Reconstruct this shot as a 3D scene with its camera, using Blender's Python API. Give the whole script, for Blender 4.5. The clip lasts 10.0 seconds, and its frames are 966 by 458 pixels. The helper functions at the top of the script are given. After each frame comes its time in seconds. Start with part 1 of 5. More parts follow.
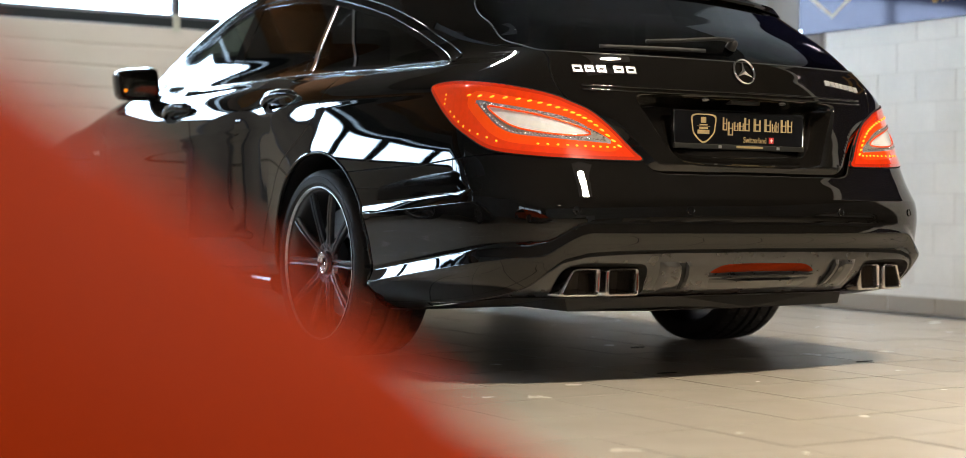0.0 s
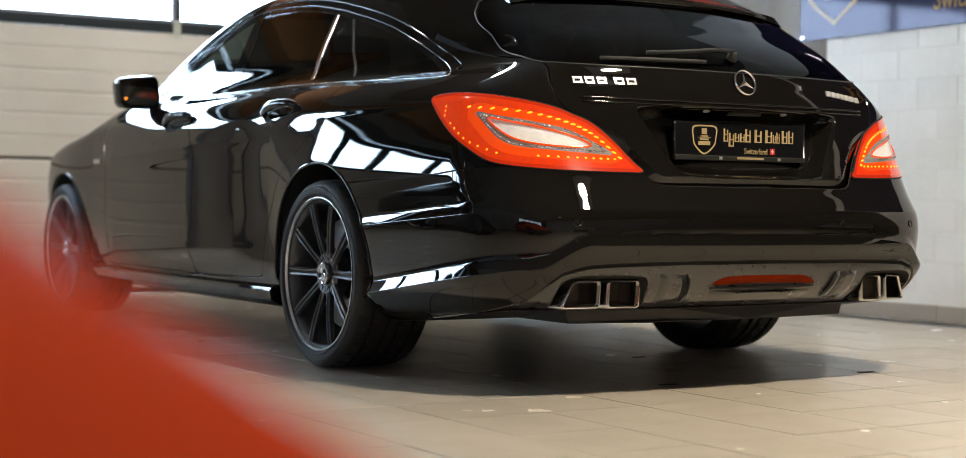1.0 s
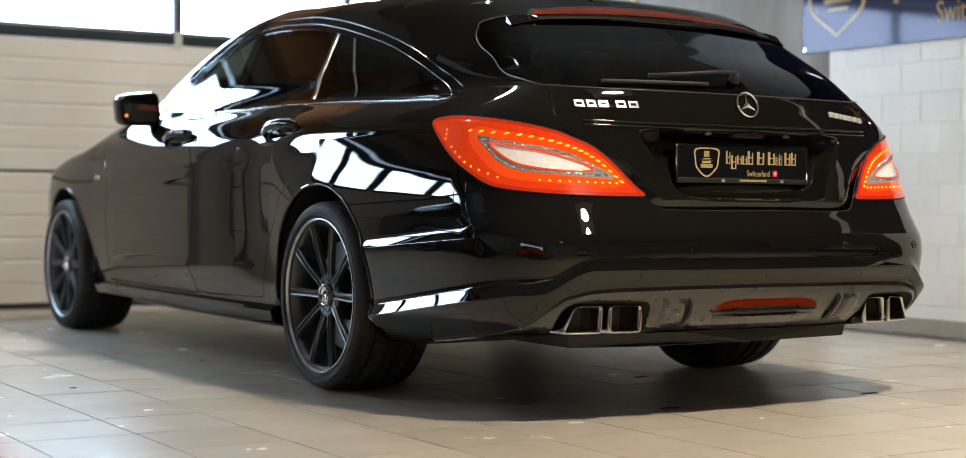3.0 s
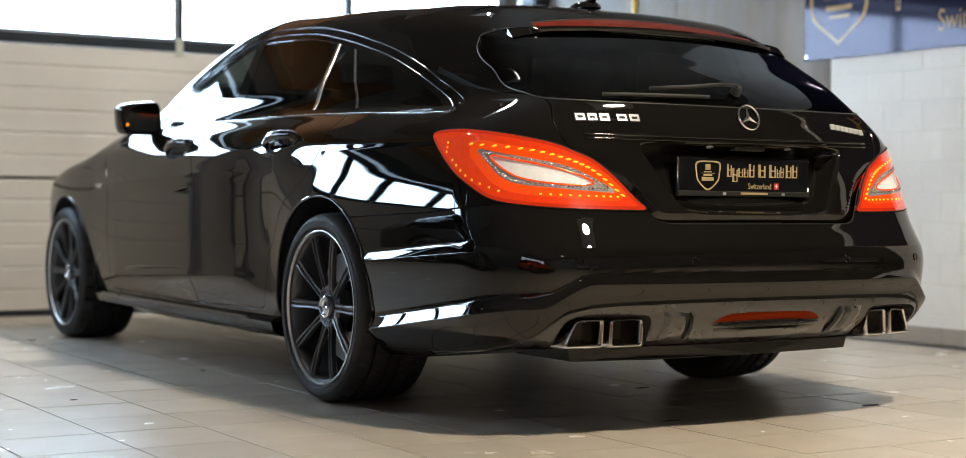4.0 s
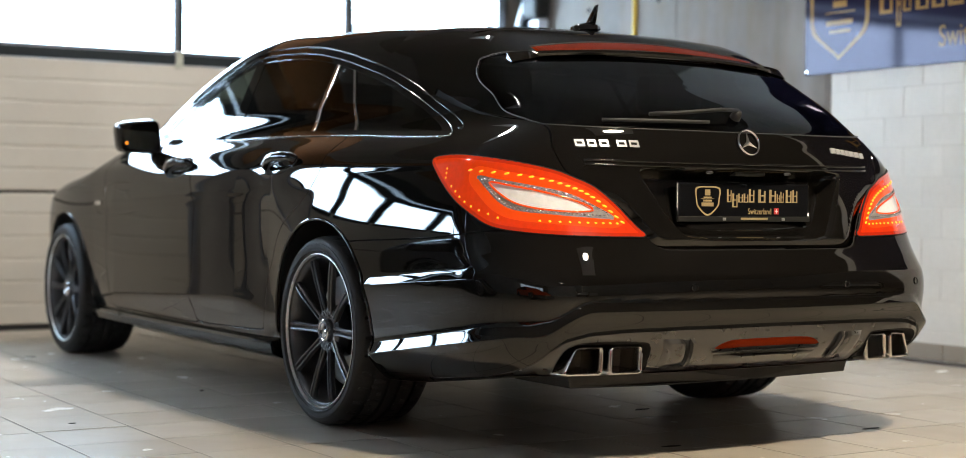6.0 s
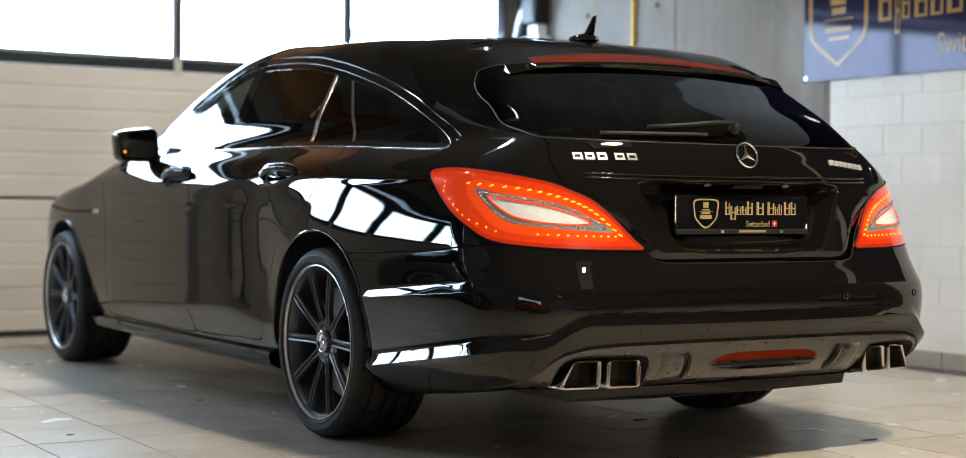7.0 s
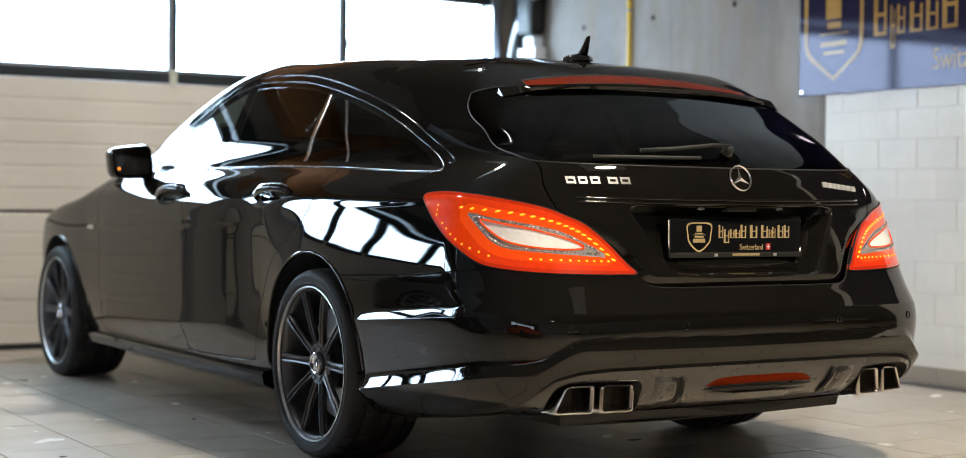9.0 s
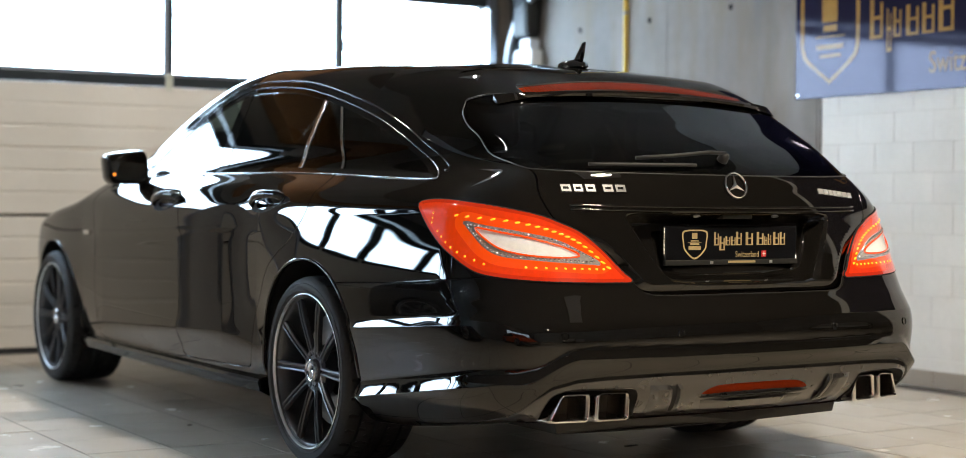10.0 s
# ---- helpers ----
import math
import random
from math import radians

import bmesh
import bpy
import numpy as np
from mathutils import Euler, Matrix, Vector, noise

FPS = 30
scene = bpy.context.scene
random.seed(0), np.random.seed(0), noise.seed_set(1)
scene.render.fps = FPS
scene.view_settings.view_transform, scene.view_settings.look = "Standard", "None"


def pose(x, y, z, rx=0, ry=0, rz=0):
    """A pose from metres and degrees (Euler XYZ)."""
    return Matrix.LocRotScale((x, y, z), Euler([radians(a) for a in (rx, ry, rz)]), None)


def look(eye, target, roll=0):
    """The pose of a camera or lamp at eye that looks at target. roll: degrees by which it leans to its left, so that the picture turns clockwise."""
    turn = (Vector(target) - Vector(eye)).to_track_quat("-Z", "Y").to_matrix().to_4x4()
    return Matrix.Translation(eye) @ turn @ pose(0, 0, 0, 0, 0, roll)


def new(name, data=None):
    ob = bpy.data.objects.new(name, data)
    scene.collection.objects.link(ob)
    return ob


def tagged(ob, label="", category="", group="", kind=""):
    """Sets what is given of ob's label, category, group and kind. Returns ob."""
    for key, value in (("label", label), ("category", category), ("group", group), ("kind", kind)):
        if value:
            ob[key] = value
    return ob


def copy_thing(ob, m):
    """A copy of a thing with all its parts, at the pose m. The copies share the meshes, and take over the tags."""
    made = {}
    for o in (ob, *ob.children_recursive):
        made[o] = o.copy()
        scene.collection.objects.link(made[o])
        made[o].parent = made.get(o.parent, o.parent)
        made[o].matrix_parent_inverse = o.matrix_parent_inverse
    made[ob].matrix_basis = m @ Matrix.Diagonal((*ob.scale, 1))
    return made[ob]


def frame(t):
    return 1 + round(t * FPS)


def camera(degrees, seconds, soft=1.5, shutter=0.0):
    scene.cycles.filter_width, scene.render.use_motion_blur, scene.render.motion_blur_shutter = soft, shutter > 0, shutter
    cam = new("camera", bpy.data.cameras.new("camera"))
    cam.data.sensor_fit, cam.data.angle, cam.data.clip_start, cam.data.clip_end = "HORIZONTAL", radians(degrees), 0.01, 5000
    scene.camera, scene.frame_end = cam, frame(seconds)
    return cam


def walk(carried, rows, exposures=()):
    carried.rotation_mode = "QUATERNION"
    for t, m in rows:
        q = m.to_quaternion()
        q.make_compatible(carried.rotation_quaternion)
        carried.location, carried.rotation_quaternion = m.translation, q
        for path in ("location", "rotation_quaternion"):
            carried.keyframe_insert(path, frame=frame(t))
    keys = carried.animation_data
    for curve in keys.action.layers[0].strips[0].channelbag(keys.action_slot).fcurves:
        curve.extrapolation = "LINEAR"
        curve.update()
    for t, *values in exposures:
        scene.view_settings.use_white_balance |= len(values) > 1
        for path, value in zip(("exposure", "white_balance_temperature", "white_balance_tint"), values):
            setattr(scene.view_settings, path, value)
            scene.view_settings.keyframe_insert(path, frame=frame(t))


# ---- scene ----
cam = camera(34.1, 10.0, soft=0.8)
PATH = [
    (0, (-3.241, -4.79, 0.523), (-2.187, -3.091, 0.491), 0.6),
    (0.5, (-3.236, -4.784, 0.539), (-2.183, -3.084, 0.508), 0.5),
    (1, (-3.231, -4.782, 0.558), (-2.179, -3.082, 0.526), 0.6),
    (1.5, (-3.228, -4.776, 0.575), (-2.177, -3.076, 0.543), 0.5),
    (2, (-3.224, -4.773, 0.593), (-2.173, -3.071, 0.561), 0.5),
    (2.5, (-3.219, -4.768, 0.61), (-2.169, -3.066, 0.578), 0.5),
    (4, (-3.211, -4.761, 0.668), (-2.164, -3.058, 0.636), 0.5),
    (4.5, (-3.207, -4.759, 0.688), (-2.161, -3.055, 0.655), 0.5),
    (5, (-3.203, -4.755, 0.706), (-2.156, -3.051, 0.675), 0.5),
    (5.5, (-3.201, -4.753, 0.722), (-2.155, -3.049, 0.691), 0.5),
    (7, (-3.195, -4.751, 0.783), (-2.148, -3.047, 0.751), 0.5),
    (7.5, (-3.188, -4.75, 0.794), (-2.141, -3.046, 0.765), 0.5),
    (8, (-3.185, -4.752, 0.817), (-2.138, -3.048, 0.786), 0.5),
    (8.5, (-3.184, -4.751, 0.833), (-2.135, -3.048, 0.802), 0.5),
    (9, (-3.178, -4.752, 0.849), (-2.129, -3.049, 0.819), 0.5),
    (9.5, (-3.174, -4.75, 0.864), (-2.124, -3.048, 0.833), 0.5),
    (10, (-3.168, -4.75, 0.877), (-2.117, -3.049, 0.845), 0.4),
]
walk(cam, [(t, look(eye, target, roll)) for t, eye, target, roll in PATH])

cam.data.dof.use_dof = True
cam.data.dof.focus_distance = 4.8
cam.data.dof.aperture_fstop = 2.0

# ---------------------------------------------------------------- sky and lamps
sky_world = bpy.data.worlds.new("sky")
scene.world = sky_world
sky_world.use_nodes = True
sky_nodes = sky_world.node_tree.nodes
sky = sky_nodes.new("ShaderNodeTexSky")
sky.sky_type, sky.sun_disc, sky.sun_elevation, sky.sun_rotation = "NISHITA", False, radians(38), radians(25)
sky_world.node_tree.links.new(sky.outputs[0], sky_nodes["Background"].inputs[0])
sky_nodes["Background"].inputs[1].default_value = 0.12


def area(name, m, sx, sy, power, colour):
    data = bpy.data.lights.new(name, "AREA")
    data.shape, data.size, data.size_y, data.energy, data.color = "ELLIPSE", sx, sy, power, colour
    data.spread = radians(150)
    ob = new(name, data)
    ob.matrix_world = m
    return ob


ROOM = dict(left=-9.0, right=2.66, back=-12.0, front=4.27, top=3.9, bay=9.5, turn=-2.0)
# ceiling lamps in two rows, all unseen; the last two are added as fill
LAMPS = [(.15, -2.9), (.15, 2.3), (-3.5, 2.3), (-3.5, -8.3)]
LAMP_POWER = (160, 78, 18, 45)
WARM, COOL = (1.0, .86, .66), (1.0, .94, .87)
LAMP_TINT = (WARM, COOL, COOL, WARM)
for n, (lx, ly) in enumerate(LAMPS):
    area("ceiling_lamp_light", look((lx, ly, 3.60), (lx, ly, 0)), .30, .36, LAMP_POWER[n], LAMP_TINT[n])


# ---------------------------------------------------------------- materials
def material(name, base, rough=.5, metal=0.0, coat=0.0, grain=0.0, scale=40.0, relief=0.0, spread=.12, stain=0.0, spec=.5, emit=None, power=0.0, shared=False):
    """A node material with grain and stains in its colour, its gloss and its relief."""
    mat = bpy.data.materials.new(name)
    mat.use_nodes = True
    nodes, links = mat.node_tree.nodes, mat.node_tree.links
    p = nodes["Principled BSDF"]
    p.inputs["Base Color"].default_value = (*base, 1)
    p.inputs["Roughness"].default_value = rough
    p.inputs["Metallic"].default_value = metal
    p.inputs["Coat Weight"].default_value = coat
    p.inputs["Coat Roughness"].default_value = .015
    p.inputs["Coat IOR"].default_value = 1.6
    p.inputs["Specular IOR Level"].default_value = spec
    if emit:
        p.inputs["Emission Color"].default_value = (*emit, 1)
        p.inputs["Emission Strength"].default_value = power
    if grain or stain or relief:
        where = nodes.new("ShaderNodeNewGeometry" if shared else "ShaderNodeTexCoord")
        spot = where.outputs["Position" if shared else "Object"]
        fine = nodes.new("ShaderNodeTexNoise")
        fine.inputs["Scale"].default_value, fine.inputs["Detail"].default_value = scale, 6
        broad = nodes.new("ShaderNodeTexNoise")
        broad.inputs["Scale"].default_value, broad.inputs["Detail"].default_value = scale * .06, 4
        links.new(spot, fine.inputs["Vector"])
        links.new(spot, broad.inputs["Vector"])
        ramp = nodes.new("ShaderNodeMapRange")
        ramp.inputs[3].default_value, ramp.inputs[4].default_value = 1 - grain, 1 + grain
        links.new(fine.outputs["Fac"], ramp.inputs[0])
        wide = nodes.new("ShaderNodeMapRange")
        wide.inputs[1].default_value, wide.inputs[2].default_value = .35, .65
        wide.inputs[3].default_value, wide.inputs[4].default_value = 1 - stain, 1 + stain
        links.new(broad.outputs["Fac"], wide.inputs[0])
        both = nodes.new("ShaderNodeMath")
        both.operation = "MULTIPLY"
        links.new(ramp.outputs[0], both.inputs[0])
        links.new(wide.outputs[0], both.inputs[1])
        tint = nodes.new("ShaderNodeVectorMath")
        tint.operation = "SCALE"
        tint.inputs[0].default_value = base
        links.new(both.outputs[0], tint.inputs["Scale"])
        links.new(tint.outputs[0], p.inputs["Base Color"])
        gloss = nodes.new("ShaderNodeMapRange")
        gloss.inputs[3].default_value, gloss.inputs[4].default_value = max(rough - spread, .02), min(rough + spread, 1)
        links.new(broad.outputs["Fac"], gloss.inputs[0])
        links.new(gloss.outputs[0], p.inputs["Roughness"])
        if relief:
            b = nodes.new("ShaderNodeBump")
            b.inputs["Distance"].default_value = relief
            links.new(fine.outputs["Fac"], b.inputs["Height"])
            links.new(b.outputs[0], p.inputs["Normal"])
    return mat


def vary(mat, amount):
    """Each piece a little lighter or darker than the next."""
    nodes, links = mat.node_tree.nodes, mat.node_tree.links
    p = nodes["Principled BSDF"]
    info = nodes.new("ShaderNodeObjectInfo")
    span = nodes.new("ShaderNodeMapRange")
    span.inputs[3].default_value, span.inputs[4].default_value = 1 - amount, 1 + amount
    links.new(info.outputs["Random"], span.inputs[0])
    scale = nodes.new("ShaderNodeVectorMath")
    scale.operation = "SCALE"
    socket = p.inputs["Base Color"]
    if socket.links:
        links.new(socket.links[0].from_socket, scale.inputs[0])
    else:
        scale.inputs[0].default_value = socket.default_value[:3]
    links.new(span.outputs[0], scale.inputs["Scale"])
    links.new(scale.outputs[0], socket)
    return mat


def pane_material(name, tint, share, even=None):
    """Tinted glass: it mirrors at its face and lets a share of the light through."""
    mat = bpy.data.materials.new(name)
    mat.use_nodes = True
    nodes, links = mat.node_tree.nodes, mat.node_tree.links
    out = nodes["Material Output"]
    nodes.remove(nodes["Principled BSDF"])
    clear = nodes.new("ShaderNodeBsdfTransparent")
    clear.inputs[0].default_value = (*[share * c for c in tint], 1)
    mirror = nodes.new("ShaderNodeBsdfGlossy")
    mirror.inputs["Roughness"].default_value = .01
    fresnel = nodes.new("ShaderNodeFresnel")
    fresnel.inputs[0].default_value = 1.52
    mix = nodes.new("ShaderNodeMixShader")
    if even is None:
        links.new(fresnel.outputs[0], mix.inputs[0])
    else:
        mix.inputs[0].default_value = even
    links.new(clear.outputs[0], mix.inputs[1])
    links.new(mirror.outputs[0], mix.inputs[2])
    links.new(mix.outputs[0], out.inputs[0])
    return mat


PAINT = material("black_metallic_paint", (.0056, .0050, .0044), .5, 0, 1.0, .6, 1200, 0, .05, spec=0.0)
PAINT.node_tree.nodes["Principled BSDF"].inputs["Coat IOR"].default_value = 1.58
CARBON = material("carbon_fibre", (.020, .019, .018), .3, 0, 1.0, .4, 500)
BLACK = material("black_plastic", (.012, .012, .012), .55, 0, 0, .15, 120, .0004)
# near-black for gaskets, and for joints and cups with their shade in the colour
SEAM = material("seam_shadow_rubber", (.004, .004, .004), .8)
RUBBER = material("tyre_rubber", (.021, .021, .022), .62, 0, 0, .25, 90, .0006, .1, .15)
CHROME = material("chrome", (.82, .83, .85), .08, 1.0, 0, .04, 60)
STEEL = material("sooty_steel", (.66, .64, .62), .13, 1.0, 0, .12, 60, .0002, .06, .2)
ALLOY = material("satin_black_alloy", (.115, .118, .126), .36, .85, .0, .12, 120)
LIP = material("polished_alloy_lip", (.90, .91, .93), .42, 1.0, 0, .05, 100)
DISC = material("brake_disc_steel", (.35, .35, .36), .35, 1.0, 0, .2, 80)
GLASS = pane_material("privacy_glass", (.60, .57, .53), .09)
CLEAR = pane_material("light_tinted_glass", (.86, 1.0, .94), .85)
# plain black for exhaust recesses, wheel bolts and tie holes
MATT_BLACK = material("matt_black", (.010, .009, .008), .9)
# ---------------------------------------------------------------- car body surface
def curve(xs, ys):
    """A smooth curve through a few points, flat beyond the ends' slopes."""
    xs, ys = np.asarray(xs, float), np.asarray(ys, float)
    d = np.diff(ys) / np.diff(xs)
    m = np.empty_like(ys)
    m[0], m[-1] = d[0], d[-1]
    m[1:-1] = (d[:-1] * np.diff(xs)[1:] + d[1:] * np.diff(xs)[:-1]) / (xs[2:] - xs[:-2])

    def at(q):
        q = np.asarray(q, float)
        i = np.clip(np.searchsorted(xs, q) - 1, 0, len(xs) - 2)
        h = xs[i + 1] - xs[i]
        t = np.clip((q - xs[i]) / h, 0, 1)
        v = (2 * t**3 - 3 * t**2 + 1) * ys[i] + (t**3 - 2 * t**2 + t) * h * m[i] + (3 * t**2 - 2 * t**3) * ys[i + 1] + (t**3 - t**2) * h * m[i + 1]
        return v + np.where(q < xs[0], (q - xs[0]) * m[0], 0) + np.where(q > xs[-1], (q - xs[-1]) * m[-1], 0)
    return at


def smax(a, b, k):
    h = np.maximum(k - np.abs(a - b), 0) / k
    return np.maximum(a, b) + h * h * k / 4


def step(t):
    t = np.clip(t, 0, 1)
    return t * t * (3 - 2 * t)


def bump(v, c, s):
    return np.exp(-((v - c) / s) ** 2)


WIDTH = curve([.14, .20, .28, .42, .60, .76, .875, .938, .986, 1.10, 1.22, 1.32, 1.42], [.80, .86, .893, .905, .912, .909, .893, .842, .775, .713, .648, .592, .535])
WIDTH_BACK = curve([.14, .20, .28, .42, .60, .66, .72, .78, .84, .88, .92, .98], [.800, .858, .908, .931, .936, .930, .919, .905, .890, .879, .853, .775])
TAPER = curve([-1.3, -.9, -.5, 0, .6, 1.6, 2.4, 3.1, 3.8], [-.115, -.070, -.032, 0, 0, 0, -.01, -.03, -.10])
TAPER_TOP = curve([-1.3, -.6, -.2, .3, .9, 1.6, 2.3, 3.0], [-.20, -.08, -.045, -.015, 0, 0, -.02, -.10])
REAR = curve([.16, .24, .32, .42, .52, .585, .62, .70, .80, .92, .985, 1.06, 1.14, 1.23, 1.30], [-.97, -1.10, -1.185, -1.199, -1.2005, -1.182, -1.167, -1.139, -1.115, -1.085, -1.055, -.965, -.82, -.655, -.52])
REAR_CURVE = curve([.2, .5, .65, .85, 1.0, 1.25], [.15, .16, .20, .28, .34, .30])
ROOF = curve([-.9, -.62, -.24, .3, .9, 1.25, 1.6, 2.0, 2.2, 2.5, 3.0, 3.4, 3.7], [1.185, 1.282, 1.354, 1.402, 1.420, 1.428, 1.380, 1.192, 1.09, .980, .90, .82, .70])
FRONT = curve([.15, .3, .5, .7, .9], [3.60, 3.70, 3.72, 3.68, 3.5])


def half_width(y, z):
    h = step((.46 - y) / .42) * step((1.0 - z) / .08)
    w = WIDTH(z - .035 * step((y - 1.55) / .5) * step((z - .50) / .30)) * (1 - h) + WIDTH_BACK(np.minimum(z, 1.0)) * h
    w = w - .014 * bump(y, .62, .20) * step((z - .34) / .2) * (1 - step((z - .90) / .08))
    low = TAPER(y)
    top = TAPER_TOP(y)
    b = np.clip((z - .86) / .14, 0, 1)
    b = b * b * (3 - 2 * b)
    w = w + low * (1 - b) + top * b
    w = w + .024 * bump(y, 2.85, .50) * bump(z, .66, .22)
    # the bumper's crease behind the wheel and the skirt's ledge below it
    back = np.clip((-.12 - y) / .25, 0, 1)
    fade = 1 - .75 * step((-y - .72) / .30)
    w = w + back * (fade * shelf(side_crease(y, z), .40, .022, .040, .22) + np.interp(-y, [.32, .45, .60, .82, 1.0], [1.9, 1.55, 1.15, .85, .75]) * shelf(side_ledge(y, z), .58, .034, .055, .09))
    doors = np.clip((y - .45) / .3, 0, 1) * np.clip((2.45 - y) / .3, 0, 1)
    w = w + doors * (.014 * ridge((z - .262) * 1.2) + .012 * ridge(z - .433 + .038 * y, .055, .14) + .010 * ridge((z - .80 + .03 * (y - .4)) * .8))
    return w


def side_crease(y, z):
    return z - (.488 + .078 * np.clip(-y - .37, 0, .62))


def side_ledge(y, z):
    return z - (.265 + .145 * np.clip(-y - .32, 0, .75))


def rear_crease(x, z):
    return z - .545


def rear_lip(x, z):
    return z - .443 + .072 * step((x - .62) / .17)


def shelf(d, steep, flat, high, low):
    """A ledge: below its edge upright, above it leaning in, steepest at the edge."""
    rest = .75 * steep * (high - flat) / 2
    t = np.clip(d, 0, flat)
    u = np.clip((d - flat) / (high - flat), 0, 1)
    edge = steep * flat * .875 + rest
    up = edge - steep * (t - .125 * t * t / flat) - rest * (2 * u - u * u)
    return np.where(d > 0, up, edge * np.exp(-(d / low) ** 2))


def ridge(d, low=.022, high=.055):
    """A crease: it falls off slowly above and fast below."""
    return np.where(d > 0, np.exp(-np.abs(d) / high), np.exp(-(d / low) ** 2))


UNDER_Y, UNDER_Z = [-1.2, -.95, -.72, -.5, -.3, .1, .6, 3.0, 3.6], [.252, .247, .216, .190, .178, .176, .172, .172, .22]


def body_field(p):
    """Below zero inside the car's body."""
    x, y, z = np.abs(p[..., 0]), p[..., 1], p[..., 2]
    side = x - half_width(y, z)
    crown = np.interp(y, [-.6, -.25, .1, .6, 1.2, 1.8, 2.0], [.010, .030, .044, .028, .010, .018, .03])
    roof = z - (ROOF(y) - crown * (x / .55) ** 2)
    rear = REAR(z) + REAR_CURVE(z) * x**2 - y
    rear = rear - .014 * ridge(rear_crease(x, z), .14, .05) - shelf(rear_lip(x, z), .68, .020, .034, .030)
    front = y - (FRONT(z) - .32 * x**2)
    f = smax(side, roof, np.interp(y, [1.95, 2.3], [.09, .04]))
    f = smax(f, rear, np.interp(z, [.6, 1.0, 1.08, 1.2], [.24, .09, .085, .055]))
    f = smax(f, front, .25)
    under = np.interp(y, UNDER_Y, UNDER_Z)
    return smax(f, under - z, .03)


def body_normal(p, e=1e-4):
    away = e * np.concatenate([np.eye(3), -np.eye(3)]).reshape((6,) + (1,) * (p.ndim - 1) + (3,))
    six = body_field(p[None] + away)
    g = np.stack([six[i] - six[i + 3] for i in range(3)], -1)
    return g / np.linalg.norm(g, axis=-1, keepdims=True)


def onto_body(origin, way, far=3.0):
    """Where rays from inside meet the body's surface."""
    if way.ndim == 1:
        s = np.linspace(0, far, 61)
        for _ in range(3):
            k = int(np.argmax(body_field(origin + way * s[:, None]) >= 0))
            s = np.linspace(s[max(k - 1, 0)], s[max(k, 1)], 61)
        return origin + way * s[30]
    lo, hi = np.zeros(way.shape[:-1]), np.full(way.shape[:-1], far)
    for _ in range(30):
        mid = (lo + hi) / 2
        inside = body_field(origin + way * mid[..., None]) < 0
        lo, hi = np.where(inside, mid, lo), np.where(inside, hi, mid)
    return origin + way * hi[..., None]


# ---------------------------------------------------------------- making meshes
def mesh_object(name, verts, faces, mat, parent=None, label="", smooth=None, normals=None):
    me = bpy.data.meshes.new(name)
    me.from_pydata([tuple(v) for v in verts], [], faces)
    me.materials.append(mat)
    if smooth or normals is not None:
        me.shade_smooth()
    if smooth and smooth is not True:
        me.set_sharp_from_angle(angle=radians(smooth))
    if normals is not None:
        me.normals_split_custom_set_from_vertices([tuple(n) for n in normals])
    ob = new(name, me)
    if parent:
        ob.parent = parent
    if label:
        ob["label"] = label
    return ob


def part(name, bm, mat, parent=None, label="", smooth=None):
    """Links a bmesh as one mesh object under a thing or a part."""
    bmesh.ops.recalc_face_normals(bm, faces=bm.faces)
    me = bpy.data.meshes.new(name)
    bm.to_mesh(me)
    bm.free()
    me.materials.append(mat)
    if smooth:
        me.shade_smooth()
        if smooth is not True:
            me.set_sharp_from_angle(angle=radians(smooth))
    ob = new(name, me)
    if parent:
        ob.parent = parent
    if label:
        ob["label"] = label
    return ob


def box(x0, x1, y0, y1, z0, z1, bevel=0.0, bm=None, seg=2):
    own = bmesh.new()
    bmesh.ops.create_cube(own, size=1)
    for v in own.verts:
        v.co = ((x0 + x1) / 2 + v.co.x * (x1 - x0), (y0 + y1) / 2 + v.co.y * (y1 - y0), (z0 + z1) / 2 + v.co.z * (z1 - z0))
    if bevel:
        bmesh.ops.bevel(own, geom=own.edges[:], offset=bevel, segments=seg, profile=.5, affect="EDGES")
    if bm is None:
        return own
    me = bpy.data.meshes.new("tmp")
    own.to_mesh(me)
    own.free()
    bm.from_mesh(me)
    bpy.data.meshes.remove(me)
    return bm


def prism(loop, depth, along, bevel=0.0, bm=None):
    """A closed outline (3D points) pushed out by depth along a direction."""
    own = bmesh.new()
    vs = [own.verts.new(p) for p in loop]
    f = own.faces.new(vs)
    out = bmesh.ops.extrude_face_region(own, geom=[f])
    for g in out["geom"]:
        if isinstance(g, bmesh.types.BMVert):
            g.co += Vector(along) * depth
    if bevel:
        bmesh.ops.recalc_face_normals(own, faces=own.faces)
        bmesh.ops.bevel(own, geom=own.edges[:], offset=bevel, segments=2, profile=.5, affect="EDGES")
    if bm is None:
        return own
    me = bpy.data.meshes.new("tmp")
    own.to_mesh(me)
    own.free()
    bm.from_mesh(me)
    bpy.data.meshes.remove(me)
    return bm


